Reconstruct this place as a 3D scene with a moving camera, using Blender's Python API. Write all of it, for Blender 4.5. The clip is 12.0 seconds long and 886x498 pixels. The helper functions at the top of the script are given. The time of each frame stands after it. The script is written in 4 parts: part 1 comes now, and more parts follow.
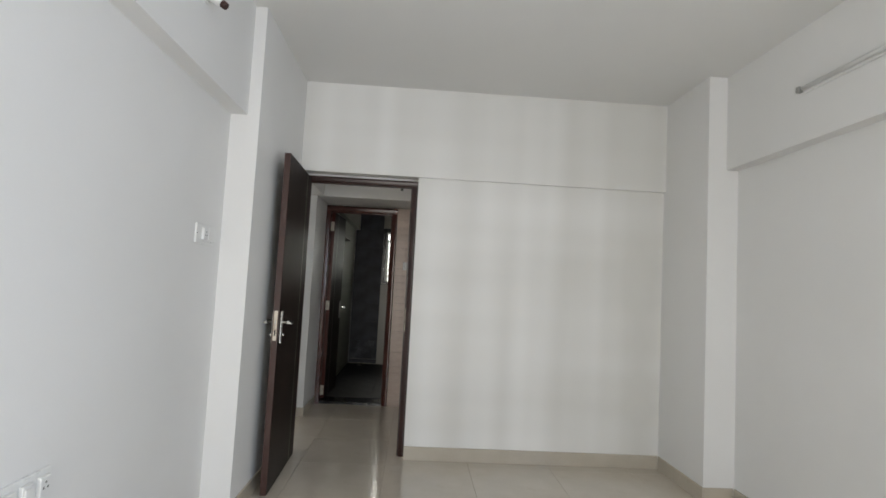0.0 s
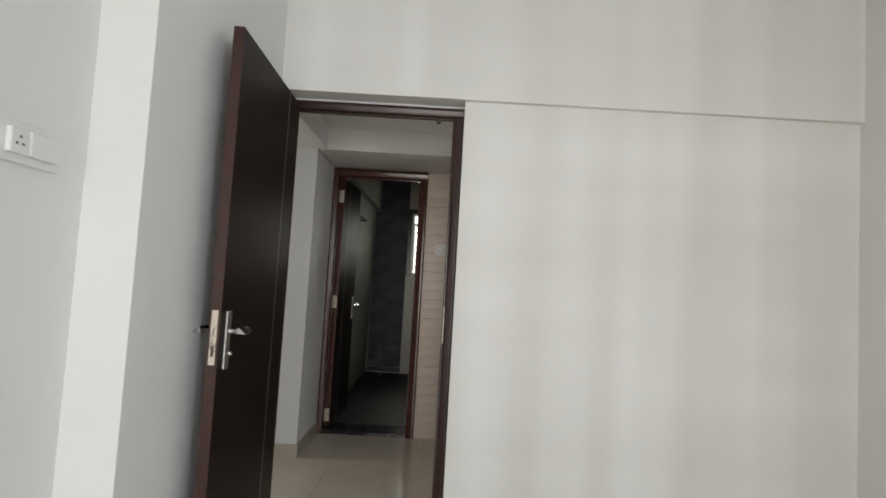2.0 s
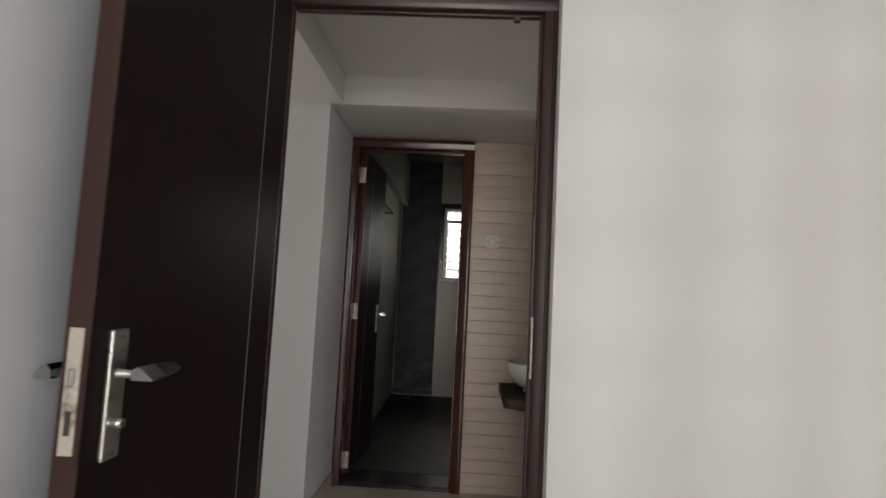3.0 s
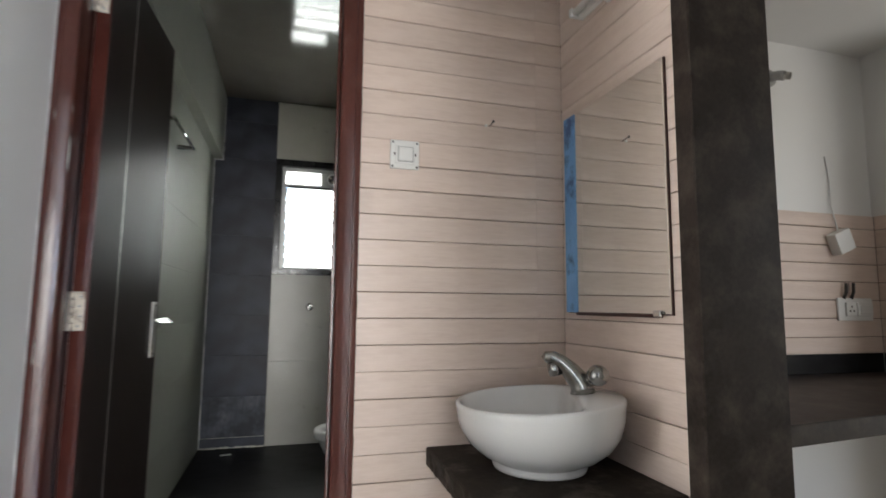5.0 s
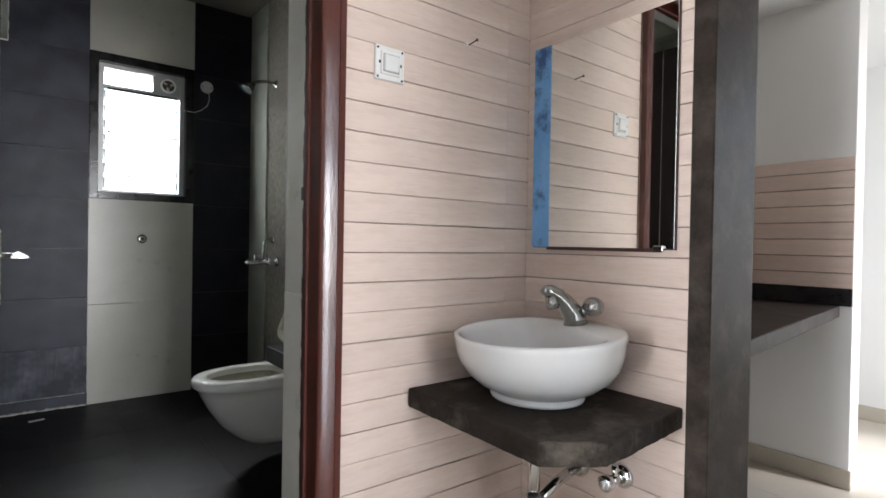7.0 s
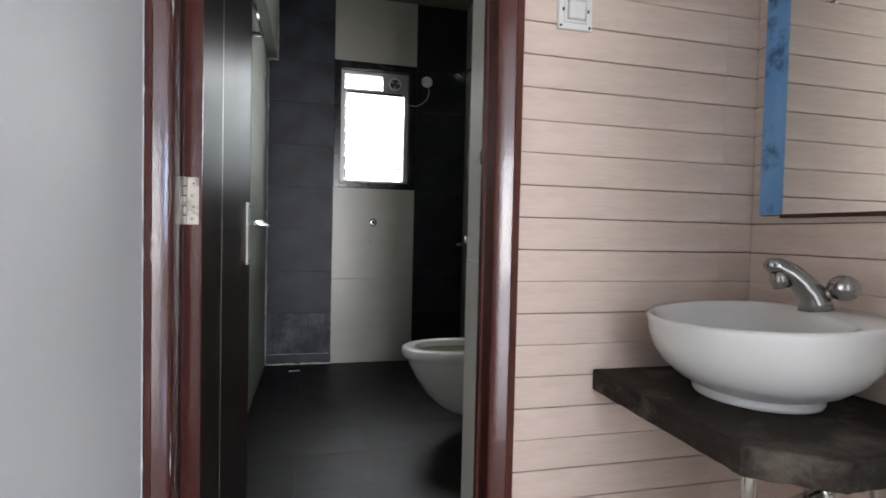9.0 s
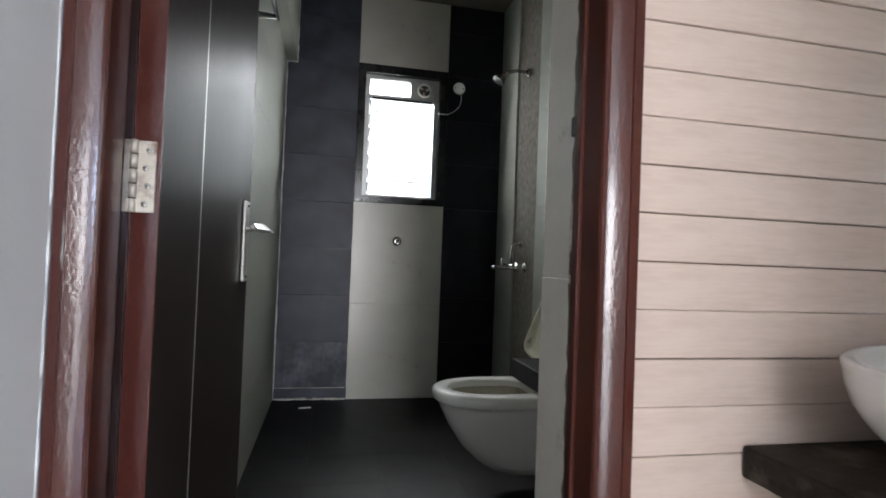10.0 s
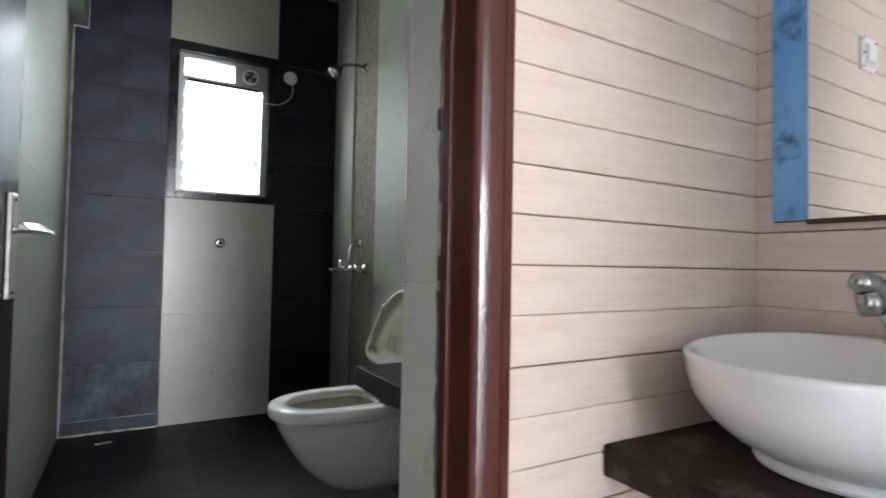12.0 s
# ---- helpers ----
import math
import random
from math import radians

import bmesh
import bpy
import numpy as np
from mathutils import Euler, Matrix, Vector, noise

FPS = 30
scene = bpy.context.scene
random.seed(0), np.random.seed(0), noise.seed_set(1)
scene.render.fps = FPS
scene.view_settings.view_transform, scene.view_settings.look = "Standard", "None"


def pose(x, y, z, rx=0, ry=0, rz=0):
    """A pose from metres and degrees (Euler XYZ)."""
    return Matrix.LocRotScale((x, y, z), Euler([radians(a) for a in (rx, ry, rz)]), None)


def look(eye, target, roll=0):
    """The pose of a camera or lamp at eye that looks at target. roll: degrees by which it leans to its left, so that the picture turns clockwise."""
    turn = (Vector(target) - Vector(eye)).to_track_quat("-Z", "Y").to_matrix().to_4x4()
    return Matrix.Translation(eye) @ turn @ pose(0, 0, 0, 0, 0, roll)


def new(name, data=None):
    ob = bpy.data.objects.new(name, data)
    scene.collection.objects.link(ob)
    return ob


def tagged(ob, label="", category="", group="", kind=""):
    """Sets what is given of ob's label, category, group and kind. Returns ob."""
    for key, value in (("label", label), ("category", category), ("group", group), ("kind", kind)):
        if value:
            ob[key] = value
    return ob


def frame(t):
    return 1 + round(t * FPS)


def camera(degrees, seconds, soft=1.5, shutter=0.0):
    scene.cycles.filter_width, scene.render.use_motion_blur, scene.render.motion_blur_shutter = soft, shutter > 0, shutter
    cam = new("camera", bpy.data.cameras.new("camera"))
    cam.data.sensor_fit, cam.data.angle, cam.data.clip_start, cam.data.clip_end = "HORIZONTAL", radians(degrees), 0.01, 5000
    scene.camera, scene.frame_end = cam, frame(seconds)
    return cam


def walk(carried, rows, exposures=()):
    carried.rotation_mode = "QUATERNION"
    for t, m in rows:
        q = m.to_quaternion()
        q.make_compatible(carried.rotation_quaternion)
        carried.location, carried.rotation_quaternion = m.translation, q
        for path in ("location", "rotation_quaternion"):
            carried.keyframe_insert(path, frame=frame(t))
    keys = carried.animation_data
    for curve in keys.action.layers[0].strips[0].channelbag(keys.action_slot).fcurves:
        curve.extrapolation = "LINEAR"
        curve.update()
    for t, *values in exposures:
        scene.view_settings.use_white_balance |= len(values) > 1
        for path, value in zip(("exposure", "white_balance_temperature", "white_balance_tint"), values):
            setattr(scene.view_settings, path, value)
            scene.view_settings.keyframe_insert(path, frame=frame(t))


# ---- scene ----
cam = camera(80.3, 12.0, soft=1.6, shutter=0.25)
PATH = [
    (0, (0.988, -5.667, 1.296), (1.084, -3.675, 1.436), 3.0),
    (0.5, (1.002, -5.403, 1.277), (1.044, -3.407, 1.407), 3.4),
    (1, (1.012, -5.072, 1.268), (1.025, -3.076, 1.403), 3.5),
    (1.5, (0.952, -4.653, 1.261), (0.959, -2.657, 1.385), 3.5),
    (2, (0.894, -4.181, 1.231), (0.897, -2.185, 1.356), 3.3),
    (2.5, (0.822, -3.676, 1.221), (0.754, -1.683, 1.371), 3.0),
    (2.7, (0.775, -3.472, 1.203), (0.692, -1.48, 1.356), 3.0),
    (4.3, (0.547, -2.052, 1.07), (0.713, -0.073, 1.3), 1.7),
    (4.5, (0.549, -1.894, 1.056), (0.796, 0.076, 1.295), 1.5),
    (5, (0.571, -1.467, 1.044), (1.126, 0.442, 1.26), 0.5),
    (5.5, (0.49, -1.126, 1.03), (1.437, 0.632, 1.141), -0.1),
    (6, (0.364, -1.034, 1.05), (1.53, 0.591, 1.09), 0.4),
    (6.5, (0.206, -1.102, 1.037), (1.431, 0.479, 1.039), 1.0),
    (6.7, (0.168, -1.128, 1.038), (1.413, 0.438, 1.025), 1.1),
    (8.3, (0.189, -1.129, 0.997), (1.071, 0.665, 0.919), 0.4),
    (8.5, (0.224, -1.123, 1.0), (0.983, 0.726, 0.917), 0.8),
    (9, (0.299, -1.109, 0.968), (0.785, 0.83, 0.906), 1.3),
    (9.5, (0.333, -0.982, 0.94), (0.692, 0.985, 0.949), 1.7),
    (10, (0.309, -0.701, 0.924), (0.727, 1.254, 0.965), 2.2),
    (10.5, (0.296, -0.501, 0.921), (0.824, 1.428, 0.941), 1.8),
    (11, (0.275, -0.456, 0.916), (0.902, 1.443, 0.94), 1.5),
    (11.5, (0.279, -0.497, 0.909), (1.013, 1.363, 0.923), 1.4),
    (12, (0.301, -0.585, 0.932), (1.314, 1.139, 0.991), 1.1),
]
walk(cam, [(t, look(eye, target, roll)) for t, eye, target, roll in PATH], exposures=[(0, -0.02, 6720, 9.5), (1.0, 0.15, 6880, 12), (1.5, 0.2, 6900, 10), (2.0, 0.17, 6900, 9.5), (2.5, -0.08, 7050, 13), (4.3, 0.98, 6650, 10), (5.0, 1.85, 6330, 10), (5.5, 2.36, 6120, 11), (6.5, 2.35, 6050, 11), (8.5, 2.26, 6170, 13), (9.0, 2.05, 6080, 13), (9.5, 2.10, 6030, 13), (10.5, 2.30, 6120, 12), (11, 2.37, 5980, 11), (11.5, 2.46, 5860, 11), (12, 2.60, 5900, 11)])

# ---------------------------------------------------------------- light
world = bpy.data.worlds.new("sky")
scene.world = world
world.use_nodes = True
wn = world.node_tree
sky = wn.nodes.new("ShaderNodeTexSky")
sky.sky_type = "NISHITA"
sky.sun_disc = False
sky.sun_elevation, sky.sun_rotation = radians(48), radians(160)
wn.nodes["Background"].inputs["Strength"].default_value = 0.12
wn.links.new(sky.outputs[0], wn.nodes["Background"].inputs["Color"])


def lamp_area(name, eye, target, w, h, watts, colour):
    d = bpy.data.lights.new(name, "AREA")
    d.shape, d.size, d.size_y, d.energy, d.color = "RECTANGLE", w, h, watts, colour
    ob = new(name, d)
    ob.matrix_world = look(eye, target)
    return ob


sun = new("sun", bpy.data.lights.new("sun", "SUN"))
sun.data.energy, sun.data.angle, sun.data.color = 1.0, radians(12), (1.0, 0.96, 0.9)
sun.matrix_world = look((3, -12, 14), (0, 0, 0))
# daylight standing in each window opening
lamp_area("daylight_bedroom", (0.675, -7.48, 1.20), (0.675, 0, 1.20), 1.30, 2.1, 50, (1.0, 0.985, 0.955))
lamp_area("daylight_bedroom_side", (3.16, -6.45, 1.55), (0, -6.45, 1.55), 1.0, 1.2, 48, (0.62, 0.755, 1.0))
# no passage window is seen: this light and its opening are added for brightness
lamp_area("daylight_passage", (-4.40, -1.03, 1.0), (0, -1.03, 1.0), 0.85, 1.3, 34, (1.0, 0.99, 0.97))
lamp_area("daylight_balcony", (3.38, -1.47, 1.25), (3.30, 0, 1.25), 0.5, 1.5, 2.7, (1.0, 0.975, 0.93))
lamp_area("daylight_bathroom", (0.70, 3.46, 2.60), (0.68, 1.60, 0.60), 0.80, 0.90, 205, (1.0, 0.985, 0.935))

# ---------------------------------------------------------------- materials


def nodes_of(name):
    m = bpy.data.materials.new(name)
    m.use_nodes = True
    t = m.node_tree
    return m, t, t.nodes["Principled BSDF"]


def surface(name, a, b, rough=0.5, scale=8.0, fine=120.0, bump=0.05, metal=0.0, coat=0.0, stretch=(1, 1, 1),
            spread=0.0, stain=None, stain_scale=2.0, stain_at=(0.55, 0.75), stain_detail=8, rough_vary=0.08, spec=0.5, coat_rough=0.10):
    """Two-scale procedural surface: broad mottling a to b, fine grain in the relief, optional stains, a shade per piece."""
    m, t, p = nodes_of(name)
    n, l = t.nodes, t.links
    co = n.new("ShaderNodeTexCoord")
    mp = n.new("ShaderNodeMapping")
    mp.inputs["Scale"].default_value = stretch
    l.new(co.outputs["Object"], mp.inputs["Vector"])
    big = n.new("ShaderNodeTexNoise")
    big.inputs["Scale"].default_value, big.inputs["Detail"].default_value = scale, 6
    l.new(mp.outputs[0], big.inputs["Vector"])
    small = n.new("ShaderNodeTexNoise")
    small.inputs["Scale"].default_value, small.inputs["Detail"].default_value = fine, 4
    l.new(mp.outputs[0], small.inputs["Vector"])
    ramp = n.new("ShaderNodeValToRGB")
    ramp.color_ramp.elements[0].color, ramp.color_ramp.elements[1].color = (*a, 1), (*b, 1)
    ramp.color_ramp.elements[0].position, ramp.color_ramp.elements[1].position = 0.3, 0.7
    blend = n.new("ShaderNodeMix")
    blend.inputs["Factor"].default_value = 0.35
    l.new(big.outputs["Fac"], blend.inputs["A"])
    l.new(small.outputs["Fac"], blend.inputs["B"])
    l.new(blend.outputs["Result"], ramp.inputs["Fac"])
    colour = ramp.outputs["Color"]
    if spread:
        info = n.new("ShaderNodeObjectInfo")
        hsv = n.new("ShaderNodeHueSaturation")
        rng = n.new("ShaderNodeMapRange")
        rng.inputs["To Min"].default_value, rng.inputs["To Max"].default_value = 1 - spread, 1 + spread
        l.new(info.outputs["Random"], rng.inputs["Value"])
        l.new(rng.outputs[0], hsv.inputs["Value"])
        l.new(colour, hsv.inputs["Color"])
        colour = hsv.outputs["Color"]
    if stain:
        sn = n.new("ShaderNodeTexNoise")
        sn.inputs["Scale"].default_value, sn.inputs["Detail"].default_value = stain_scale, stain_detail
        sn.inputs["Roughness"].default_value = 0.65
        l.new(co.outputs["Object"], sn.inputs["Vector"])
        sr = n.new("ShaderNodeMapRange")
        sr.inputs["From Min"].default_value, sr.inputs["From Max"].default_value = stain_at
        sr.inputs["To Max"].default_value = stain[3]
        l.new(sn.outputs["Fac"], sr.inputs["Value"])
        sm = n.new("ShaderNodeMix")
        sm.data_type = "RGBA"
        sm.inputs["B"].default_value = (*stain[:3], 1)
        l.new(sr.outputs[0], sm.inputs["Factor"])
        l.new(colour, sm.inputs["A"])
        colour = sm.outputs["Result"]
    l.new(colour, p.inputs["Base Color"])
    rr = n.new("ShaderNodeMapRange")
    rr.inputs["To Min"].default_value, rr.inputs["To Max"].default_value = max(rough - rough_vary, 0.02), rough + rough_vary
    l.new(big.outputs["Fac"], rr.inputs["Value"])
    l.new(rr.outputs[0], p.inputs["Roughness"])
    p.inputs["Metallic"].default_value = metal
    p.inputs["Coat Weight"].default_value = coat
    p.inputs["Coat Roughness"].default_value = coat_rough
    p.inputs["Specular IOR Level"].default_value = spec
    if bump:
        bp = n.new("ShaderNodeBump")
        bp.inputs["Strength"].default_value, bp.inputs["Distance"].default_value = bump, 0.004
        l.new(blend.outputs["Result"], bp.inputs["Height"])
        l.new(bp.outputs[0], p.inputs["Normal"])
        if coat:
            l.new(bp.outputs[0], p.inputs["Coat Normal"])
    return m


PAINT = surface("white_wall_paint", (0.78, 0.775, 0.755), (0.82, 0.815, 0.80), 0.55, 1.6, 260, 0.22)
CEIL = surface("white_ceiling_paint", (0.77, 0.765, 0.745), (0.80, 0.795, 0.775), 0.7, 1.4, 220, 0.06)
FLOOR = surface("cream_vitrified_tile", (0.55, 0.495, 0.41), (0.61, 0.555, 0.47), 0.12, 5, 90, 0.01, coat=0.25, spread=0.02,
                stain=(0.36, 0.32, 0.27, 0.25), stain_scale=3, rough_vary=0.05)
SKIRT = surface("cream_skirting_tile", (0.47, 0.42, 0.34), (0.53, 0.48, 0.40), 0.22, 6, 90, 0.02, spread=0.03)
GROUT = surface("brown_tile_grout", (0.22, 0.147, 0.112), (0.29, 0.198, 0.152), 0.85, 12, 200, 0.2)
PLANK = surface("beige_wood_look_tile", (0.635, 0.503, 0.430), (0.770, 0.645, 0.568), 0.34, 3.2, 26, 0.03, stretch=(1.0, 1.0, 9.0), spread=0.045,
                stain=(0.50, 0.365, 0.29, 0.35), stain_scale=2.4, stain_at=(0.5, 0.78))
FRAME = surface("red_brown_lacquered_wood", (0.055, 0.0125, 0.0088), (0.095, 0.0240, 0.0160), 0.50, 5, 150, 0.22, coat=0.95, spec=0.1, coat_rough=0.13, stretch=(1.6, 1.6, 0.7),
                stain=(0.13, 0.055, 0.038, 0.55), stain_scale=11, stain_at=(0.56, 0.74))
FRAMEDK = surface("dark_brown_lacquered_wood", (0.024, 0.0070, 0.0050), (0.036, 0.0105, 0.0078), 0.42, 6, 70, 0.15, coat=0.5, spec=0.3, stretch=(5, 5, 0.6))
LEAF = surface("dark_wenge_laminate", (0.0125, 0.0078, 0.0064), (0.018, 0.0112, 0.0092), 0.44, 4, 50, 0.004, stretch=(4, 4, 0.5), spec=0.08, rough_vary=0.03,
               stain=(0.022, 0.019, 0.017, 0.25), stain_scale=6, stain_at=(0.6, 0.8))
LEAFB = surface("glossy_dark_wenge_laminate", (0.0235, 0.0165, 0.0145), (0.033, 0.0240, 0.0210), 0.42, 3, 22, 0.012, stretch=(3, 3, 0.6), spec=0.03, rough_vary=0.05,
                stain=(0.022, 0.019, 0.017, 0.25), stain_scale=6, stain_at=(0.6, 0.8))
EDGE = surface("brown_leaf_edge", (0.034, 0.0105, 0.0075), (0.05, 0.016, 0.011), 0.4, 6, 60, 0.1, stretch=(5, 5, 0.6))
INLAY = surface("pale_inlay_line", (0.42, 0.40, 0.36), (0.55, 0.53, 0.48), 0.35, 20, 90, 0, metal=0.6)
GRANITE = surface("dark_brown_granite", (0.015, 0.0108, 0.0085), (0.045, 0.034, 0.0275), 0.46, 14, 90, 0.12, spec=0.15,
                  stain=(0.115, 0.094, 0.078, 0.45), stain_scale=9, stain_at=(0.48, 0.68))
SHELFST = surface("rough_dark_stone_shelf", (0.0120, 0.0088, 0.0068), (0.046, 0.036, 0.0285), 0.66, 7, 60, 0.45, spec=0.15, stretch=(1.0, 1.0, 1.6),
                  stain=(0.150, 0.128, 0.106, 0.80), stain_scale=9, stain_at=(0.50, 0.70))
BLACKST = surface("black_granite_slab", (0.010, 0.010, 0.011), (0.022, 0.022, 0.023), 0.22, 20, 160, 0.03)
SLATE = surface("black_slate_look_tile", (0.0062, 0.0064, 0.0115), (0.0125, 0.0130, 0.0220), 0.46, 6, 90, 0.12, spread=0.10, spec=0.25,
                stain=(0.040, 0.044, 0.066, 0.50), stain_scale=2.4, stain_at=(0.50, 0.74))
# left slate column: paler and more mottled than the right one
SLATEPALE = surface("paler_mottled_black_slate_tile", (0.014, 0.0148, 0.0215), (0.031, 0.0328, 0.0465), 0.44, 5, 70, 0.12, spread=0.10, spec=0.30, stretch=(1.0, 1.0, 0.75),
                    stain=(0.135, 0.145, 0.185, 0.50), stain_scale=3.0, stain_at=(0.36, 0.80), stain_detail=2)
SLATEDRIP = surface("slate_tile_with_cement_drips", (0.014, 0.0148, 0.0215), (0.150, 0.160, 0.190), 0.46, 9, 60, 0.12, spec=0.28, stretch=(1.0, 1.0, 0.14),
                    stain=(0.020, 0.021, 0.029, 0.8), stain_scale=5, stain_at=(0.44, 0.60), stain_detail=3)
SLATEFL = surface("black_matt_floor_tile", (0.0058, 0.0052, 0.0050), (0.0095, 0.0086, 0.0084), 0.50, 7, 90, 0.12, spread=0.04, spec=0.22,
                  stain=(0.024, 0.022, 0.021, 0.4), stain_scale=3.5)
PALE = surface("pale_grey_bathroom_tile", (0.46, 0.445, 0.39), (0.535, 0.52, 0.465), 0.30, 6, 120, 0.05, spread=0.02,
               stain=(0.36, 0.35, 0.31, 0.3), stain_scale=3)
SAGE = surface("grey_green_bathroom_tile", (0.295, 0.298, 0.257), (0.352, 0.357, 0.310), 0.50, 5, 120, 0.03, spread=0.015, spec=0.15,
               stain=(0.30, 0.30, 0.27, 0.35), stain_scale=3)
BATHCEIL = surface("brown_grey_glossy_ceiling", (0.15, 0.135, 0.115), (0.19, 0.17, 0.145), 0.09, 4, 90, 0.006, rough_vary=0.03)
CEMENT = surface("rough_cement_plaster", (0.105, 0.093, 0.076), (0.25, 0.225, 0.185), 0.95, 30, 160, 1.0,
                 stain=(0.08, 0.07, 0.06, 0.6), stain_scale=18)
MARBLE = surface("off_white_marble", (0.82, 0.79, 0.70), (0.89, 0.87, 0.79), 0.35, 9, 90, 0.06,
                 stain=(0.34, 0.31, 0.22, 0.75), stain_scale=11, stain_at=(0.60, 0.76))
CERAMIC = surface("white_glazed_ceramic", (0.80, 0.80, 0.79), (0.83, 0.83, 0.82), 0.09, 4, 60, 0.0, rough_vary=0.02, coat=0.3)
WCCER = surface("off_white_glazed_ceramic", (0.84, 0.84, 0.80), (0.87, 0.87, 0.83), 0.14, 4, 60, 0.0, rough_vary=0.04)
# inner glaze: the darker base carries the bowl's shade, with stains on top
WCINN = surface("shaded_stained_toilet_glaze", (0.40, 0.375, 0.30), (0.52, 0.50, 0.42), 0.16, 7, 60, 0.0, stain=(0.22, 0.18, 0.12, 0.6), stain_scale=14)
LIDPL = surface("yellowed_white_plastic", (0.62, 0.58, 0.44), (0.70, 0.66, 0.52), 0.4, 6, 60, 0.03, stain=(0.42, 0.36, 0.24, 0.5), stain_scale=9)
PLASTIC = surface("white_switch_plastic", (0.78, 0.78, 0.76), (0.82, 0.82, 0.80), 0.3, 6, 90, 0.0)
DARKPL = surface("dark_plastic", (0.03, 0.028, 0.026), (0.05, 0.046, 0.042), 0.5, 8, 90, 0.02)
CHROME = surface("chrome", (0.62, 0.62, 0.61), (0.72, 0.72, 0.71), 0.12, 12, 90, 0.0, metal=1.0, rough_vary=0.05)
STEEL = surface("brushed_steel", (0.50, 0.49, 0.46), (0.62, 0.60, 0.57), 0.30, 12, 160, 0.02, metal=1.0, stretch=(1, 1, 6))
WORN = surface("paint_splashed_steel", (0.55, 0.48, 0.39), (0.72, 0.66, 0.56), 0.5, 14, 120, 0.15, metal=0.35,
               stain=(0.16, 0.09, 0.06, 0.8), stain_scale=24, stain_at=(0.55, 0.7))
DULL = surface("dull_tarnished_chrome", (0.30, 0.30, 0.29), (0.46, 0.46, 0.44), 0.20, 14, 90, 0.02, metal=1.0, rough_vary=0.08)
SLATLINE = surface("near_black_slat_line", (0.0015, 0.0014, 0.0013), (0.003, 0.0029, 0.0027), 0.9, 14, 120, 0.05, spec=0.0)
ALU = surface("grey_aluminium", (0.36, 0.36, 0.35), (0.44, 0.44, 0.43), 0.42, 10, 120, 0.02, metal=0.7)
FILM = surface("blue_protective_film", (0.115, 0.30, 0.62), (0.22, 0.46, 0.78), 0.35, 7, 60, 0.25, stretch=(1, 1.2, 0.7),
               stain=(0.02, 0.06, 0.20, 0.9), stain_scale=12, stain_at=(0.54, 0.66))
MIRROR, _t, _p = nodes_of("silver_mirror_glass")
_p.inputs["Metallic"].default_value, _p.inputs["Roughness"].default_value = 1.0, 0.012
_p.inputs["Base Color"].default_value = (0.86, 0.87, 0.84, 1)
# wall paint with broad soft window-light bands coloured in, up and down, faintly across
BANDED, _t, _p = nodes_of("white_wall_paint_with_light_bands")
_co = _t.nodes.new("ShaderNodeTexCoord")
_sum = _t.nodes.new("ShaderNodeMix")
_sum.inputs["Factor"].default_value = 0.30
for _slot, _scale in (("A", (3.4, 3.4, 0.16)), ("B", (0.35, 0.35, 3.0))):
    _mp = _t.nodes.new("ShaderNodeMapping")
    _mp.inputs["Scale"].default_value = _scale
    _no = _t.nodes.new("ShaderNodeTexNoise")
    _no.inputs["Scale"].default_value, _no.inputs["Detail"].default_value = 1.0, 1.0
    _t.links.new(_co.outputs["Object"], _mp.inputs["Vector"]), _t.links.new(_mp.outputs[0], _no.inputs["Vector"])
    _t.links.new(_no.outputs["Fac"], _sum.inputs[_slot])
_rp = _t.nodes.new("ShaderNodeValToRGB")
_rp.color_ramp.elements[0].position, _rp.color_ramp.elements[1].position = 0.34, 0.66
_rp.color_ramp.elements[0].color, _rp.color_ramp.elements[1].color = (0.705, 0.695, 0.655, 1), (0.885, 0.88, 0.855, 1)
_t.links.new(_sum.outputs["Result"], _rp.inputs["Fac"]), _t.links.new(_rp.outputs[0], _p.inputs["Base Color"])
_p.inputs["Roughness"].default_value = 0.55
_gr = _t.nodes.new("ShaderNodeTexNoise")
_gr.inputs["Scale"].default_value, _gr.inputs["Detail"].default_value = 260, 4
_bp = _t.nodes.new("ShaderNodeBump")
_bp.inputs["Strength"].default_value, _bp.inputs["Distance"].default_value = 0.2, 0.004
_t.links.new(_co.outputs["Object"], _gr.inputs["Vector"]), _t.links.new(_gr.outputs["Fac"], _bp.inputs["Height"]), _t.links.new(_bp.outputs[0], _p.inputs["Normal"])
FROST, _t, _p = nodes_of("frosted_louvre_glass")
_p.inputs["Base Color"].default_value = (0.90, 0.92, 0.91, 1)
_p.inputs["Roughness"].default_value = 0.35
_tr = _t.nodes.new("ShaderNodeBsdfTranslucent")
_tr.inputs["Color"].default_value = (0.92, 0.95, 0.94, 1)
_tp = _t.nodes.new("ShaderNodeBsdfTransparent")
_m1, _m2 = _t.nodes.new("ShaderNodeMixShader"), _t.nodes.new("ShaderNodeMixShader")
_m1.inputs[0].default_value, _m2.inputs[0].default_value = 0.55, 0.38
_t.links.new(_p.outputs[0], _m1.inputs[1]), _t.links.new(_tr.outputs[0], _m1.inputs[2])
_t.links.new(_m1.outputs[0], _m2.inputs[1]), _t.links.new(_tp.outputs[0], _m2.inputs[2])
_t.links.new(_m2.outputs[0], _t.nodes["Material Output"].inputs["Surface"])

# ---------------------------------------------------------------- mesh helpers


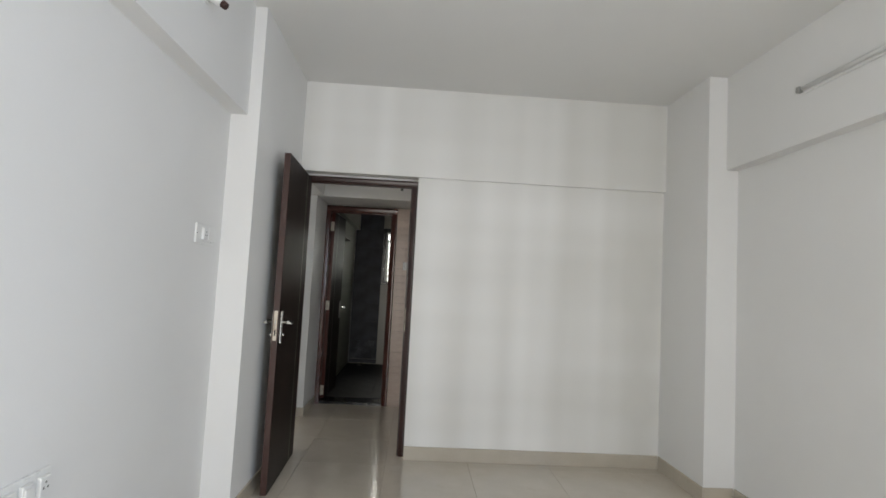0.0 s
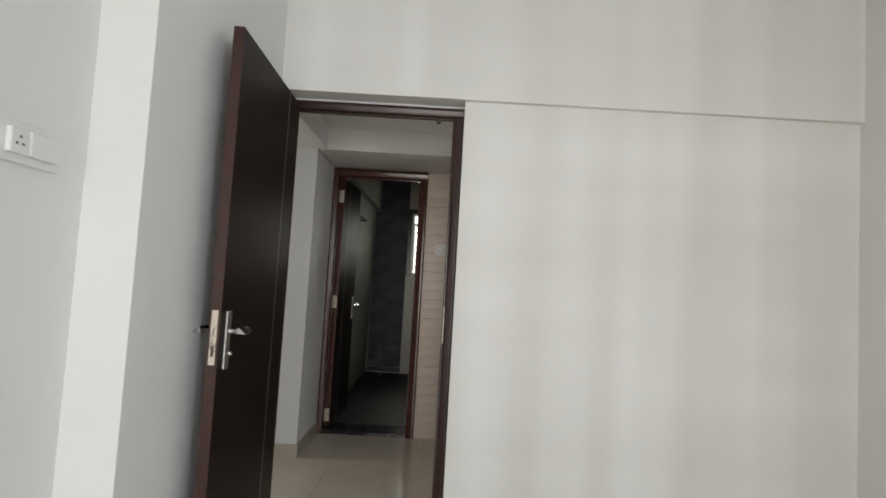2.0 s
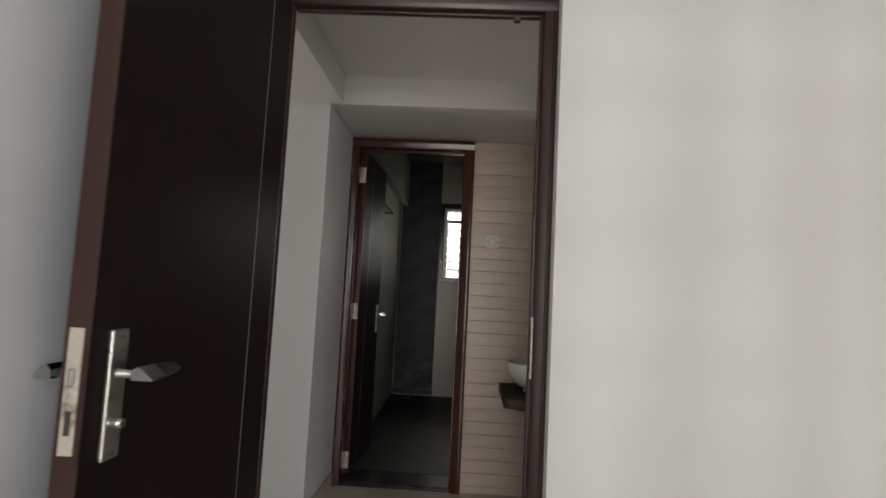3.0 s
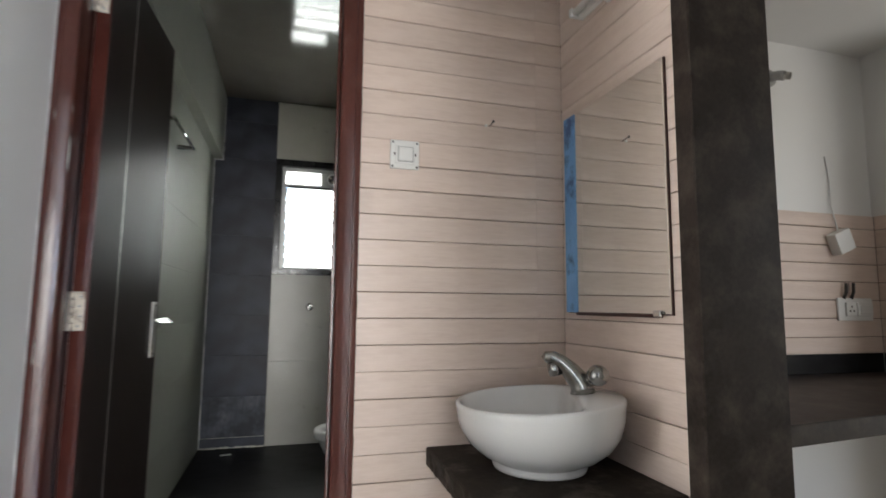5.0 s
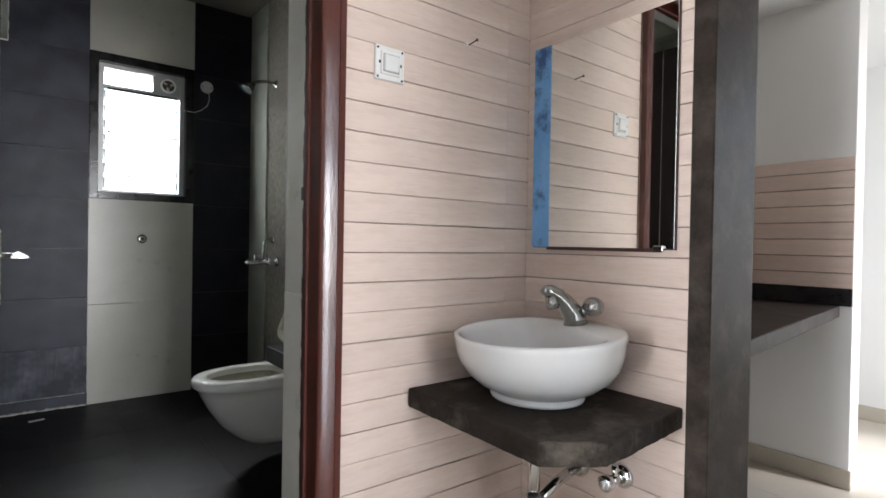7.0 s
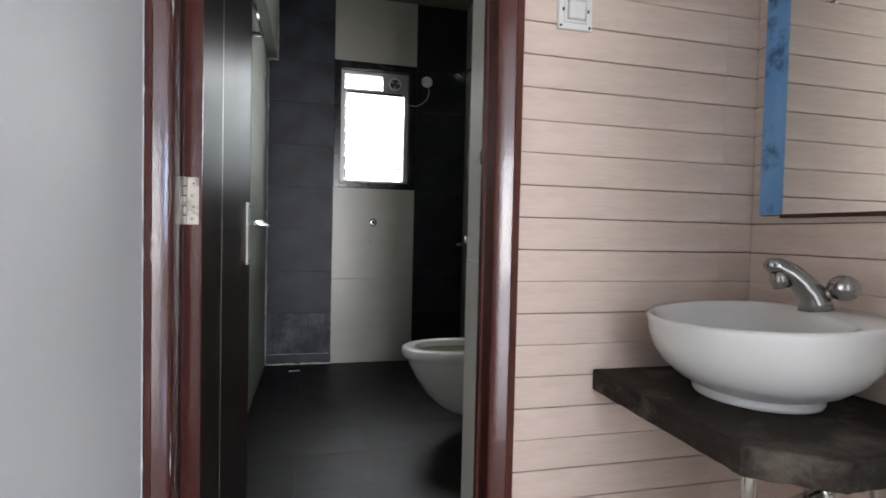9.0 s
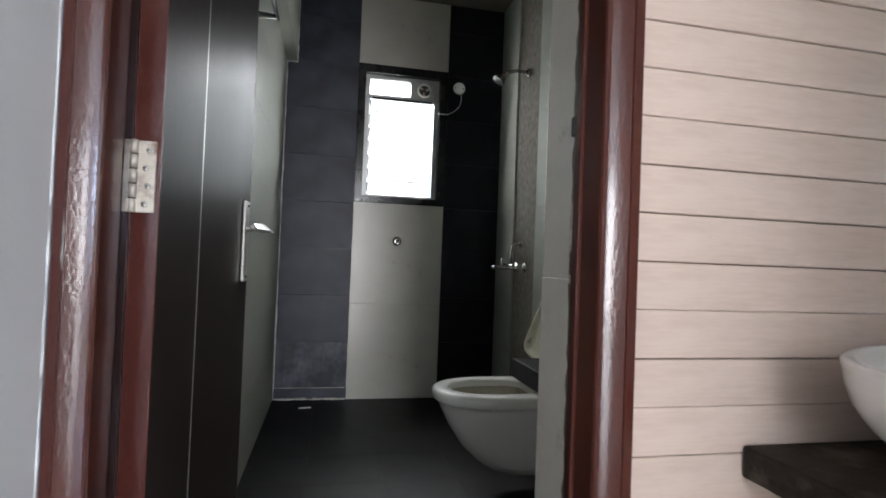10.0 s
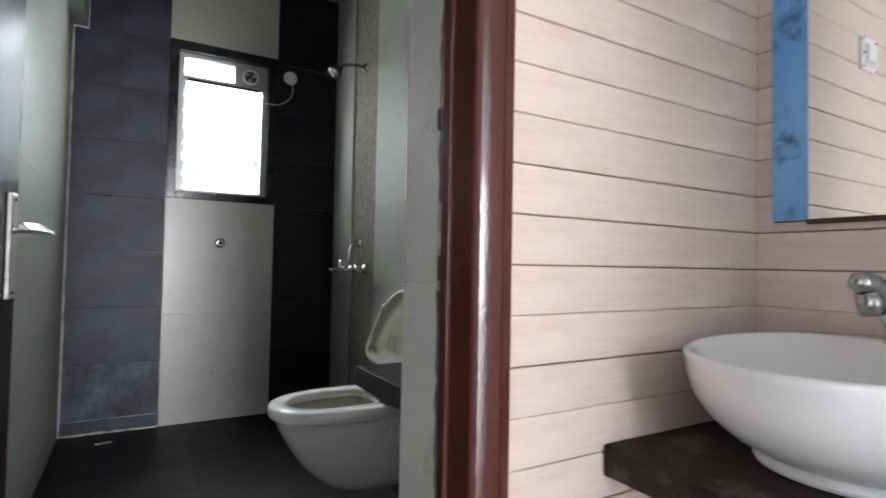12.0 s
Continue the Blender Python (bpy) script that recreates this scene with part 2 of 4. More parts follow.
def box(bm, x0, y0, z0, x1, y1, z1, bevel=0.0, seg=1):
    """Axis-aligned box added to bm, with optionally bevelled edges."""
    v = [bm.verts.new((x, y, z)) for x in (x0, x1) for y in (y0, y1) for z in (z0, z1)]
    f = [bm.faces.new([v[i] for i in q]) for q in ((0, 1, 3, 2), (4, 6, 7, 5), (0, 4, 5, 1), (2, 3, 7, 6), (0, 2, 6, 4), (1, 5, 7, 3))]
    if bevel:
        edges = {e for q in f for e in q.edges}
        bmesh.ops.bevel(bm, geom=list(edges), offset=bevel, segments=seg, affect="EDGES", profile=0.5)
    return bm


def boxes(*rows, bevel=0.0, seg=1):
    bm = bmesh.new()
    for r in rows:
        box(bm, *r, bevel=bevel, seg=seg)
    return bm


def tube(points, radii, sides=16, caps=True, bm=None):
    """A round bar swept along points; radii one number or one per point."""
    bm = bm or bmesh.new()
    pts = [Vector(p) for p in points]
    if not isinstance(radii, (list, tuple)):
        radii = [radii] * len(pts)
    rings, side = [], None
    for i, p in enumerate(pts):
        d = (pts[min(i + 1, len(pts) - 1)] - pts[max(i - 1, 0)]).normalized()
        if side is None:
            side = d.orthogonal().normalized()
        side = (side - d * side.dot(d)).normalized()
        up = d.cross(side)
        rings.append([bm.verts.new(p + (side * math.cos(a) + up * math.sin(a)) * radii[i])
                      for a in (2 * math.pi * k / sides for k in range(sides))])
    for r, s in zip(rings, rings[1:]):
        for k in range(sides):
            f = bm.faces.new((r[k], r[(k + 1) % sides], s[(k + 1) % sides], s[k]))
            f.smooth = True
    if caps:
        bm.faces.new(rings[0][::-1]), bm.faces.new(rings[-1])
    return bm


def ball(centre, r, squash=(1, 1, 1), bm=None, seg=20):
    bm = bm or bmesh.new()
    made = bmesh.ops.create_uvsphere(bm, u_segments=seg, v_segments=seg // 2, radius=r)
    bmesh.ops.scale(bm, vec=squash, verts=made["verts"])
    bmesh.ops.translate(bm, vec=centre, verts=made["verts"])
    for f in {f for v in made["verts"] for f in v.link_faces}:
        f.smooth = True
    return bm


def loft(rings, close_first=False, close_last=False):
    """A skin over closed rings of equal count."""
    bm = bmesh.new()
    vs = [[bm.verts.new(p) for p in r] for r in rings]
    n = len(vs[0])
    for r, s in zip(vs, vs[1:]):
        for k in range(n):
            bm.faces.new((r[k], r[(k + 1) % n], s[(k + 1) % n], s[k])).smooth = True
    if close_first:
        bm.faces.new(vs[0][::-1])
    if close_last:
        bm.faces.new(vs[-1])
    bmesh.ops.recalc_face_normals(bm, faces=bm.faces)
    return bm


def prism(outline, z0, z1, bevel=0.0, seg=2):
    bm = bmesh.new()
    a = [bm.verts.new((x, y, z0)) for x, y in outline]
    b = [bm.verts.new((x, y, z1)) for x, y in outline]
    n = len(a)
    bm.faces.new(a[::-1]), bm.faces.new(b)
    for k in range(n):
        bm.faces.new((a[k], a[(k + 1) % n], b[(k + 1) % n], b[k]))
    if bevel:
        bmesh.ops.bevel(bm, geom=list(bm.edges), offset=bevel, segments=seg, affect="EDGES", profile=0.5)
    bmesh.ops.recalc_face_normals(bm, faces=bm.faces)
    return bm


def turned(bm, m):
    bmesh.ops.transform(bm, matrix=m, verts=bm.verts)
    return bm


def mesh_of(name, bm, material):
    me = bpy.data.meshes.new(name)
    bm.normal_update()
    bm.to_mesh(me)
    bm.free()
    me.materials.append(material)
    return me


def thing(name, at, label, category, group="", kind=""):
    """An Empty at a thing's base."""
    ob = new(name)
    ob.empty_display_size = 0.05
    ob.matrix_world = Matrix.Translation(at)
    return tagged(ob, label, category, group, kind)


def part(name, bm, material, parent, label=""):
    """One mesh, built in world coordinates, under a thing or a part."""
    ob = new(name, mesh_of(name, bm, material))
    ob.parent = parent
    inv = Matrix.Identity(4)
    p = parent
    chain = []
    while p:
        chain.append(p)
        p = p.parent
    for q in reversed(chain):
        inv = inv @ q.matrix_parent_inverse @ q.matrix_basis
    ob.matrix_parent_inverse = inv.inverted()
    return tagged(ob, label)


def solid(name, bm, material, label, category, group="", kind=""):
    return tagged(new(name, mesh_of(name, bm, material)), label, category, group, kind)


def structure(name, bm, material, label, category="wall"):
    return solid(name, bm, material, label, category, kind="structure")


# ---------------------------------------------------------------- the shell
YB, YW, YF, YN = -1.702, -1.672, -1.614, -1.552      # bedroom beam face, wall face below it, door frame face, corridor face
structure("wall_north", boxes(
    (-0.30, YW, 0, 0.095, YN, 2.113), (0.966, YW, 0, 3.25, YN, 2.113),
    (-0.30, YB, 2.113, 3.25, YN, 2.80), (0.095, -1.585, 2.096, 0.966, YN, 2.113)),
    BANDED, "white painted bedroom wall with a shallow beam above the door")
structure("wall_west", boxes((-0.30, -7.60, 0, -0.08, -2.775, 2.18)), PAINT, "white painted bedroom side wall with switch plates")
structure("wall_west_beam", boxes((-0.30, -7.60, 2.18, 0.012, -2.775, 2.80)), PAINT, "white painted beam over the bedroom side wall", "beam")
structure("wall_west_pilaster", boxes((-0.30, -2.775, 0, 0.077, YB, 2.80)), PAINT, "white painted pilaster beside the open bedroom door", "pilaster")
structure("wall_east", boxes((3.10, -7.60, 0, 3.25, -7.0, 2.165), (3.10, -5.90, 0, 3.25, YW, 2.165), (3.10, -7.0, 0, 3.25, -5.90, 0.90)), PAINT, "white painted bedroom wall under a beam")
structure("wall_east_beam", boxes((3.02, -7.60, 2.165, 3.25, -2.30, 2.80)), PAINT, "white painted beam carrying a tube light", "beam")
structure("wall_east_pilaster", boxes((2.895, -2.30, 0, 3.10, YW, 2.80)), PAINT, "white painted corner column in the bedroom", "pilaster")
structure("wall_south", boxes((-0.08, -7.60, 0, 0.00, -7.45, 2.80), (1.35, -7.60, 0, 3.10, -7.45, 2.80),
                              (0.00, -7.60, 0, 1.35, -7.45, 0.12), (0.00, -7.60, 2.28, 1.35, -7.45, 2.80)), PAINT, "white painted bedroom window wall")
structure("ceiling", boxes((-0.30, -7.60, 2.80, 3.25, -1.50, 2.92)), CEIL, "white painted bedroom ceiling", "ceiling")
structure("floor", boxes((-0.30, -7.60, -0.12, 3.25, -1.65, -0.009), (-4.70, -1.65, -0.12, 4.35, 0.0, -0.009)), SKIRT, "cream cement bed under the floor tiles", "floor")

# corridor
CY = -0.567
structure("wall_corridor", boxes((-4.70, CY, 0, -0.010, -0.40, 2.60), (-0.20, -0.40, 0, -0.010, 0.215, 2.60)), PAINT,
          "white painted corner of the corridor beside the bathroom door")
structure("wall_passage_back", boxes((-4.70, -1.65, 0, -0.30, -1.50, 2.60)), PAINT, "white painted passage wall")
structure("wall_passage_end", boxes((-4.70, -1.50, 0, -4.50, CY, 0.30), (-4.70, -1.50, 2.1, -4.50, CY, 2.60)), PAINT, "unseen white painted passage end round an assumed window opening")
structure("ceiling_corridor", boxes((-4.70, YN, 2.255, 1.61, CY - 0.002, 2.40), (-0.004, CY, 2.107, 1.61, 0.214, 2.60)), CEIL,
          "white stepped corridor ceiling", "ceiling")
structure("wall_header", boxes((-0.22, YN, 2.107, 0.056, CY - 0.004, 2.253)), PAINT, "white painted header beam over the passage opening", "beam")

# bathroom wall with the door, and the wall beside the basin
wall_tile = structure("wall_basin_back", boxes((0.751, 0.028, 0, 1.61, 0.215, 2.106)), GROUT, "beige wood-look plank tiled wall beside the bathroom door")
wall_side = structure("wall_basin_side", boxes((1.413, -0.513, 0, 1.608, 0.028, 2.106)), GROUT, "beige wood-look plank tiled wall behind the basin mirror")
jamb = structure("trim_kitchen_jamb", boxes((1.388, -0.567, 0, 1.612, -0.513, 2.106), bevel=0.003), GRANITE,
                 "dark brown granite jamb of the kitchen opening", "door jamb")
structure("wall_kitchen_header", boxes((1.41, YN, 2.106, 1.608, -0.513, 2.255)), PAINT, "white painted wall over the kitchen opening")

# kitchen beyond the opening
KX, KY = 2.95, 0.15
structure("wall_kitchen_back", boxes((1.612, KY, 0, KX + 0.12, KY + 0.06, 2.15)), PAINT, "white painted kitchen wall over the worktop")
structure("wall_kitchen_end", boxes((KX, -0.445, 0, KX + 0.12, KY, 2.15)), PAINT, "white painted end wall of the kitchen worktop")
structure("wall_balcony_far", boxes((4.20, -1.50, 0, 4.35, KY + 0.06, 2.60), (KX + 0.12, KY, 0, 4.20, KY + 0.06, 2.60)), PAINT, "white painted balcony wall")
structure("wall_balcony_front", boxes((1.61, YN, 0, 3.10, -1.50, 2.60), (4.10, -1.60, 0, 4.35, -1.50, 2.6), (3.10, -1.60, 0, 4.10, -1.50, 0.45),
                                      (3.10, -1.60, 2.05, 4.10, -1.50, 2.60)), PAINT, "white painted wall round the kitchen balcony window")
structure("ceiling_kitchen", boxes((1.61, -1.50, 2.15, 4.35, KY, 2.30)), CEIL, "white painted kitchen ceiling", "ceiling")

# bathroom
BX, BY, BZ = 1.385, 2.646, 2.60
bath_w = structure("wall_bath_left", boxes((-0.15, 0.215, 0, -0.010, BY + 0.15, BZ)), GROUT, "grey-green tiled bathroom wall behind the open door")
structure("wall_bath_ledge", boxes((-0.010, 0.215, 2.113, 0.062, BY - 0.003, BZ)), SAGE, "grey-green beam along the top of the bathroom wall", "beam")
bath_e = structure("wall_bath_right", boxes((BX + 0.012, 0.215, 0, 1.55, BY + 0.15, BZ)), CEMENT, "grey-green tiled bathroom wall with a strip of bare cement")
WX0, WX1, WZ0, WZ1 = 0.485, 0.965, 1.312, 2.100
bath_n = structure("wall_bath_window", boxes((-0.010, BY + 0.012, 0, WX0, BY + 0.15, BZ), (WX1, BY + 0.012, 0, BX + 0.012, BY + 0.15, BZ),
                                            (WX0, BY + 0.012, 0, WX1, BY + 0.15, WZ0), (WX0, BY + 0.012, WZ1, WX1, BY + 0.15, BZ)), BLACKST,
                   "black and pale tiled bathroom wall round a louvred window")
structure("wall_bath_front", boxes((0.757, 0.217, 0, BX + 0.01, 0.225, BZ), (-0.01, 0.03, 2.11, 0.757, 0.225, BZ)), PALE, "pale tiled inner face of the bathroom door wall")
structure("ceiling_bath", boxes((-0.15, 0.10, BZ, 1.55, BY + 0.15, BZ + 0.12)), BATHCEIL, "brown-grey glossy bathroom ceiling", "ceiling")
bath_floor = structure("floor_bath", boxes((-0.15, 0.05, -0.10, 1.55, BY + 0.15, 0.019)), BLACKST, "black matt tiled bathroom floor", "floor")
structure("trim_threshold", boxes((0.0, 0.004, -0.005, 0.75, 0.213, 0.027), bevel=0.004), BLACKST, "black granite threshold under the bathroom door", "threshold")
structure("trim_door_lining", boxes((0.6955, 0.094, 0.027, 0.751, 0.2165, 0.8995), (0.697, 0.094, 0.9005, 0.751, 0.2165, 1.655), (0.6964, 0.094, 1.656, 0.751, 0.2165, 2.10),
                                    (-0.009, 0.094, 0.027, 0.022, 0.2165, 2.10), bevel=0.0005), MARBLE,
          "off-white marble lining of the bathroom doorway, chipped and stained", "door lining")

# skirtings
for nm, row in (("baseboard", (0.966, YW - 0.018, 0, 2.883, YW, 0.098)), ("baseboard", (2.883, -2.312, 0, 2.895, YW - 0.018, 0.098)),
                ("baseboard", (2.895, -2.312, 0, 3.088, -2.30, 0.098)), ("baseboard", (3.088, -7.45, 0, 3.10, -2.312, 0.098)),
                ("baseboard", (-0.08, -7.45, 0, -0.07, -2.785, 0.085)), ("baseboard", (-0.08, -2.785, 0, 0.087, -2.775, 0.098)),
                ("baseboard", (0.077, -2.775, 0, 0.087, YB, 0.098)),
                ("baseboard", (-4.50, CY - 0.010, 0, 0.0, CY, 0.085)), ("baseboard", (-0.010, CY, 0, 0.0, -0.016, 0.085)),
                ("baseboard", (KX - 0.010, -0.455, 0, KX, KY - 0.01, 0.085)), ("baseboard", (4.19, -1.5, 0, 4.20, KY, 0.085))):
    structure(nm, boxes(row, bevel=0.002), SKIRT, "low cream tile skirting along a white wall", "skirting")

# ---------------------------------------------------------------- doors


def frame_bar(section, p0, p1, inward):
    """A jamb or head: a moulded section swept from p0 to p1. section rows: (distance from the outer edge inwards, y)."""
    bm = bmesh.new()
    w = Vector(inward)
    rings = []
    for p in (Vector(p0), Vector(p1)):
        rings.append([bm.verts.new((p.x + w.x * d, y, p.z + w.z * d)) for d, y in section])
    n = len(section)
    for k in range(n):
        bm.faces.new((rings[0][k], rings[0][(k + 1) % n], rings[1][(k + 1) % n], rings[1][k]))
    bm.faces.new(rings[0][::-1]), bm.faces.new(rings[1])
    bmesh.ops.recalc_face_normals(bm, faces=bm.faces)
    for f in bm.faces:
        f.smooth = True
    for e in bm.edges:
        e.smooth = e.calc_face_angle(0.0) < radians(15)
    return bm


def door_frame(name, x0, x1, y0, y1, top, face, stop_y, label, face_left=None, wood=None):
    """Two jambs and a head with rounded edges, each with a stop bead."""
    wood = wood or FRAME
    root = thing(name, ((x0 + x1) / 2, y0, 0), label, "door frame", kind="structure")
    face_left, r = face_left or face, 0.004

    def section_of(w):
        # flat outer margin, a quirk, a broad sloping face, a rounded inner arris with a small bead
        return [(0.0, y1), (0.0, y0 + r), (r * 0.6, y0 + 0.0006), (r * 1.4, y0), (w * 0.28, y0), (w * 0.30, y0 + 0.0022), (w * 0.32, y0 + 0.0003),
                (w * 0.60, y0 + 0.0030), (w * 0.84, y0 + 0.0060), (w * 0.90, y0 + 0.0075), (w * 0.95, y0 + 0.0098), (w * 0.985, y0 + 0.0135), (w, y0 + 0.019),
                (w, stop_y), (w - 0.012, stop_y + 0.002), (w - 0.012, y1)]

    for nm, a, p0, p1, inw in (("jamb", (x0, y0, 0, x0 + face_left), (x0, 0, 0), (x0, 0, top - face), (1, 0, 0)),
                               ("jamb", (x1 - face, y0, 0, x1), (x1, 0, 0), (x1, 0, top - face), (-1, 0, 0)),
                               ("head", (x0, y0, 0, x1), (x0, 0, top), (x1, 0, top), (0, 0, -1))):
        m = part(nm, frame_bar(section_of(face_left if inw[0] > 0 else face), p0, p1, inw), wood, root)
        if nm == "head":
            part("stop_bead", boxes((x0 + face_left - 0.002, stop_y, top - face - 0.008, x1 - face + 0.002, stop_y + 0.022, top - face + 0.004), bevel=0.003, seg=2), wood, m)
        else:
            e = a[3] - 0.025 if a[0] == x0 else a[0] - 0.007
            part("stop_bead", boxes((e, stop_y, 0, e + 0.011, stop_y + 0.022, top - face), bevel=0.003, seg=2), wood, m)
    return root


frame_bed = door_frame("door_1_frame", 0.095, 0.966, YF, -1.562, 2.095, 0.046, -1.590, "dark red-brown lacquered wooden bedroom door frame", wood=FRAMEDK)
frame_bath = door_frame("door_2_frame", -0.009, 0.7495, -0.013, 0.092, 2.096, 0.060, 0.052, "red-brown lacquered wooden bathroom door frame, glossy and worn", 0.048)


def hinge(root, at, wide):
    """A butt hinge: one plate screwed to the leaf's edge, fingers of the other folded back into the rebate."""
    x, y, z = at
    h = part("hinge", boxes((x, y - 0.0032, z - 0.050, x + wide, y - 0.0002, z + 0.050), bevel=0.0012), WORN, root, "paint-splashed steel hinge")
    for k, dz in enumerate((-0.038, -0.013, 0.012, 0.037)):
        off = wide * (0.62 if k % 2 else 0.46)
        part("screw", ball((x + off, y - 0.0034, z + dz), 0.0042, (1, 0.32, 1), seg=10), STEEL, h)
        part("screw_slot", boxes((x + off - 0.0030, y - 0.0053, z + dz - 0.0006, x + off + 0.0030, y - 0.0044, z + dz + 0.0006)), DARKPL, h)
    part("jamb_plate", boxes((x - 0.016, y - 0.0065, z - 0.050, x - 0.0085, y - 0.0030, z + 0.050), bevel=0.001), WORN, h)
    for k in range(5):
        z0 = z - 0.050 + 0.0204 * k
        part("knuckle", tube([(x - 0.003, y - 0.0062, z0), (x - 0.003, y - 0.0062, z0 + 0.0184)], 0.0048, 12), WORN, h)
        if k % 2 == 0:
            part("finger", boxes((x - 0.010, y - 0.0068, z0 + 0.001, x - 0.002, y - 0.0036, z0 + 0.0174), bevel=0.0008), WORN, h)
    return h


def lever_set(root, origin, out, along, plate_h, z):
    """Back plate, lever with a tapered arm, and a thumb turn on a leaf's face. out: away from the face; along: towards the hinge."""
    o, out, along = Vector(origin), Vector(out), Vector(along)
    up = Vector((0, 0, 1))

    def at(a, b, c):
        return o + along * a + out * b + up * c

    bm = boxes((-0.021, 0.0, -plate_h / 2, 0.021, 0.009, plate_h / 2), bevel=0.003, seg=2)
    rot = Matrix((along, out, up)).transposed().to_4x4()
    turned(bm, Matrix.Translation(o + up * (z - o.z)) @ rot)
    plate = part("handle_plate", bm, STEEL, root, "brushed steel handle plate")
    zc = z + 0.031 - o.z
    part("neck", tube([at(0, 0.008, zc), at(0, 0.012, zc), at(0, 0.040, zc)], [0.011, 0.0065, 0.0065], 14), STEEL, plate)
    # wedge-shaped grip: a triangular section drawn out towards the hinge side and tapering
    rings = []
    for a, k in ((-0.014, 0.94), (-0.012, 1.0), (0.030, 0.97), (0.085, 0.72), (0.108, 0.52), (0.110, 0.46)):
        rings.append([tuple(at(a, 0.037 + q * k, zc + c * k)) for q, c in ((0.0, -0.008), (0.001, 0.006), (0.007, 0.014), (0.010, 0.013), (0.032, -0.005), (0.032, -0.008))])
    grip = loft(rings, True, True)
    bmesh.ops.recalc_face_normals(grip, faces=grip.faces)
    for f in grip.faces:
        f.smooth = False
    part("lever", grip, DULL, plate, "wedge-shaped steel lever")
    if z > 0.97:
        part("thumb_turn", tube([at(0, 0.008, zc - 0.075), at(0, 0.024, zc - 0.075)], [0.009, 0.008], 12), CHROME, plate)
    for dz in (-1, 1):
        part("screw", ball(at(0, 0.009, z - o.z + dz * (plate_h / 2 - 0.012)), 0.0035, seg=8), DARKPL, plate)
    return plate


def door_leaf(name, hinge_end, free_end, z0, z1, thick, groove_at, label, lock_z, skin):
    """A flush leaf with a pale vertical inlay; the face that shows lies on the line from hinge_end to free_end."""
    a, b = Vector((*hinge_end, 0)), Vector((*free_end, 0))
    d = (b - a).normalized()
    n = Vector((-d.y, d.x, 0))
    if n.x < 0:
        n = -n
    length = (b - a).length
    rot = Matrix((d, n, Vector((0, 0, 1)))).transposed().to_4x4()
    m = Matrix.Translation(a) @ rot
    root = thing(name, (a.x, a.y, z0), label, "door")
    bm = boxes((0.002, -thick, z0, groove_at - 0.002, 0, z1), (groove_at + 0.002, -thick, z0, length - 0.004, 0, z1),
               (groove_at - 0.002, -thick, z0, groove_at + 0.002, -0.004, z1))
    part("leaf", turned(bm, m), skin, root, "dark wenge laminate leaf")
    part("inlay", turned(boxes((groove_at - 0.0019, -0.0045, z0 + 0.002, groove_at + 0.0019, 0.0003, z1 - 0.002)), m), INLAY, root, "thin pale inlay line")
    part("edge_lipping", turned(boxes((length - 0.004, -thick - 0.0005, z0, length, 0.0005, z1), bevel=0.001), m), EDGE, root, "red-brown edge lipping")
    part("edge_lipping", turned(boxes((-0.002, -thick - 0.0005, z0, 0.0021, 0.0005, z1), bevel=0.0008), m), FRAME, root, "red-brown edge lipping")
    face = a + d * (length - 0.062)
    lever_set(root, (face.x, face.y, 1.0), n, -d, 0.198, lock_z)
    back = face - n * thick + d * 0.018
    lever_set(root, (back.x, back.y, 1.0), -n, -d, 0.198, lock_z)
    e = length
    fore = part("lock_forend", turned(boxes((e, -thick * 0.80, lock_z - 0.076, e + 0.0022, -thick * 0.20, lock_z + 0.104), bevel=0.0006), m), WORN, root, "paint-smeared steel lock forend")
    part("latch", turned(boxes((e, -thick * 0.62, lock_z + 0.020, e + 0.009, -thick * 0.38, lock_z + 0.047), bevel=0.003), m), STEEL, fore)
    part("keep_slot", turned(boxes((e + 0.002, -thick * 0.62, lock_z - 0.048, e + 0.003, -thick * 0.38, lock_z - 0.014)), m), DARKPL, fore)
    return root


door_leaf("door_1", (0.152, -1.655), (0.176, -2.432), 0.008, 2.063, 0.036, 0.155,
                        "dark brown bedroom door standing open against the wall", 0.991, LEAF)
leaf_bath = door_leaf("door_2", (0.072, 0.100), (0.1005, 0.728), 0.036, 2.036, 0.036, 0.201,
                          "dark brown bathroom door standing open, glossy laminate", 0.951, LEAFB)
for z in (0.12, 1.023, 1.883):
    hinge(leaf_bath, (0.043, 0.098, z), 0.024)
# dark filler added where the gap beside the leaf is only shade
part("rebate_strip", boxes((0.0225, 0.0945, 0.028, 0.0357, 0.0975, 2.04)), FRAMEDK, frame_bath, "dark strip added behind the hinges for the shaded gap")
# strike plate on the right jamb of the bathroom frame
strike = part("strike_plate", boxes((0.6885, 0.070, 0.893, 0.7045, 0.0925, 1.024), bevel=0.0015), WORN, frame_bath, "worn steel strike plate")
part("strike_slot", boxes((0.6875, 0.0730, 0.908, 0.6970, 0.088, 0.945)), DARKPL, strike)
part("strike_slot", boxes((0.6875, 0.0732, 0.955, 0.6970, 0.088, 0.980)), PLASTIC, strike)
part("bolt_socket", boxes((0.6865, 0.080, 1.133, 0.706, 0.0965, 1.166), bevel=0.002), DARKPL, frame_bath)
strike = part("strike_plate", boxes((0.918, -1.606, 0.93, 0.9225, -1.588, 1.11), bevel=0.001), WORN, frame_bed, "worn steel strike plate")
part("strike_slot", boxes((0.9165, -1.602, 0.95, 0.9185, -1.592, 0.985)), DARKPL, strike)
part("strike_slot", boxes((0.9165, -1.602, 1.03, 0.9185, -1.592, 1.08)), DARKPL, strike)
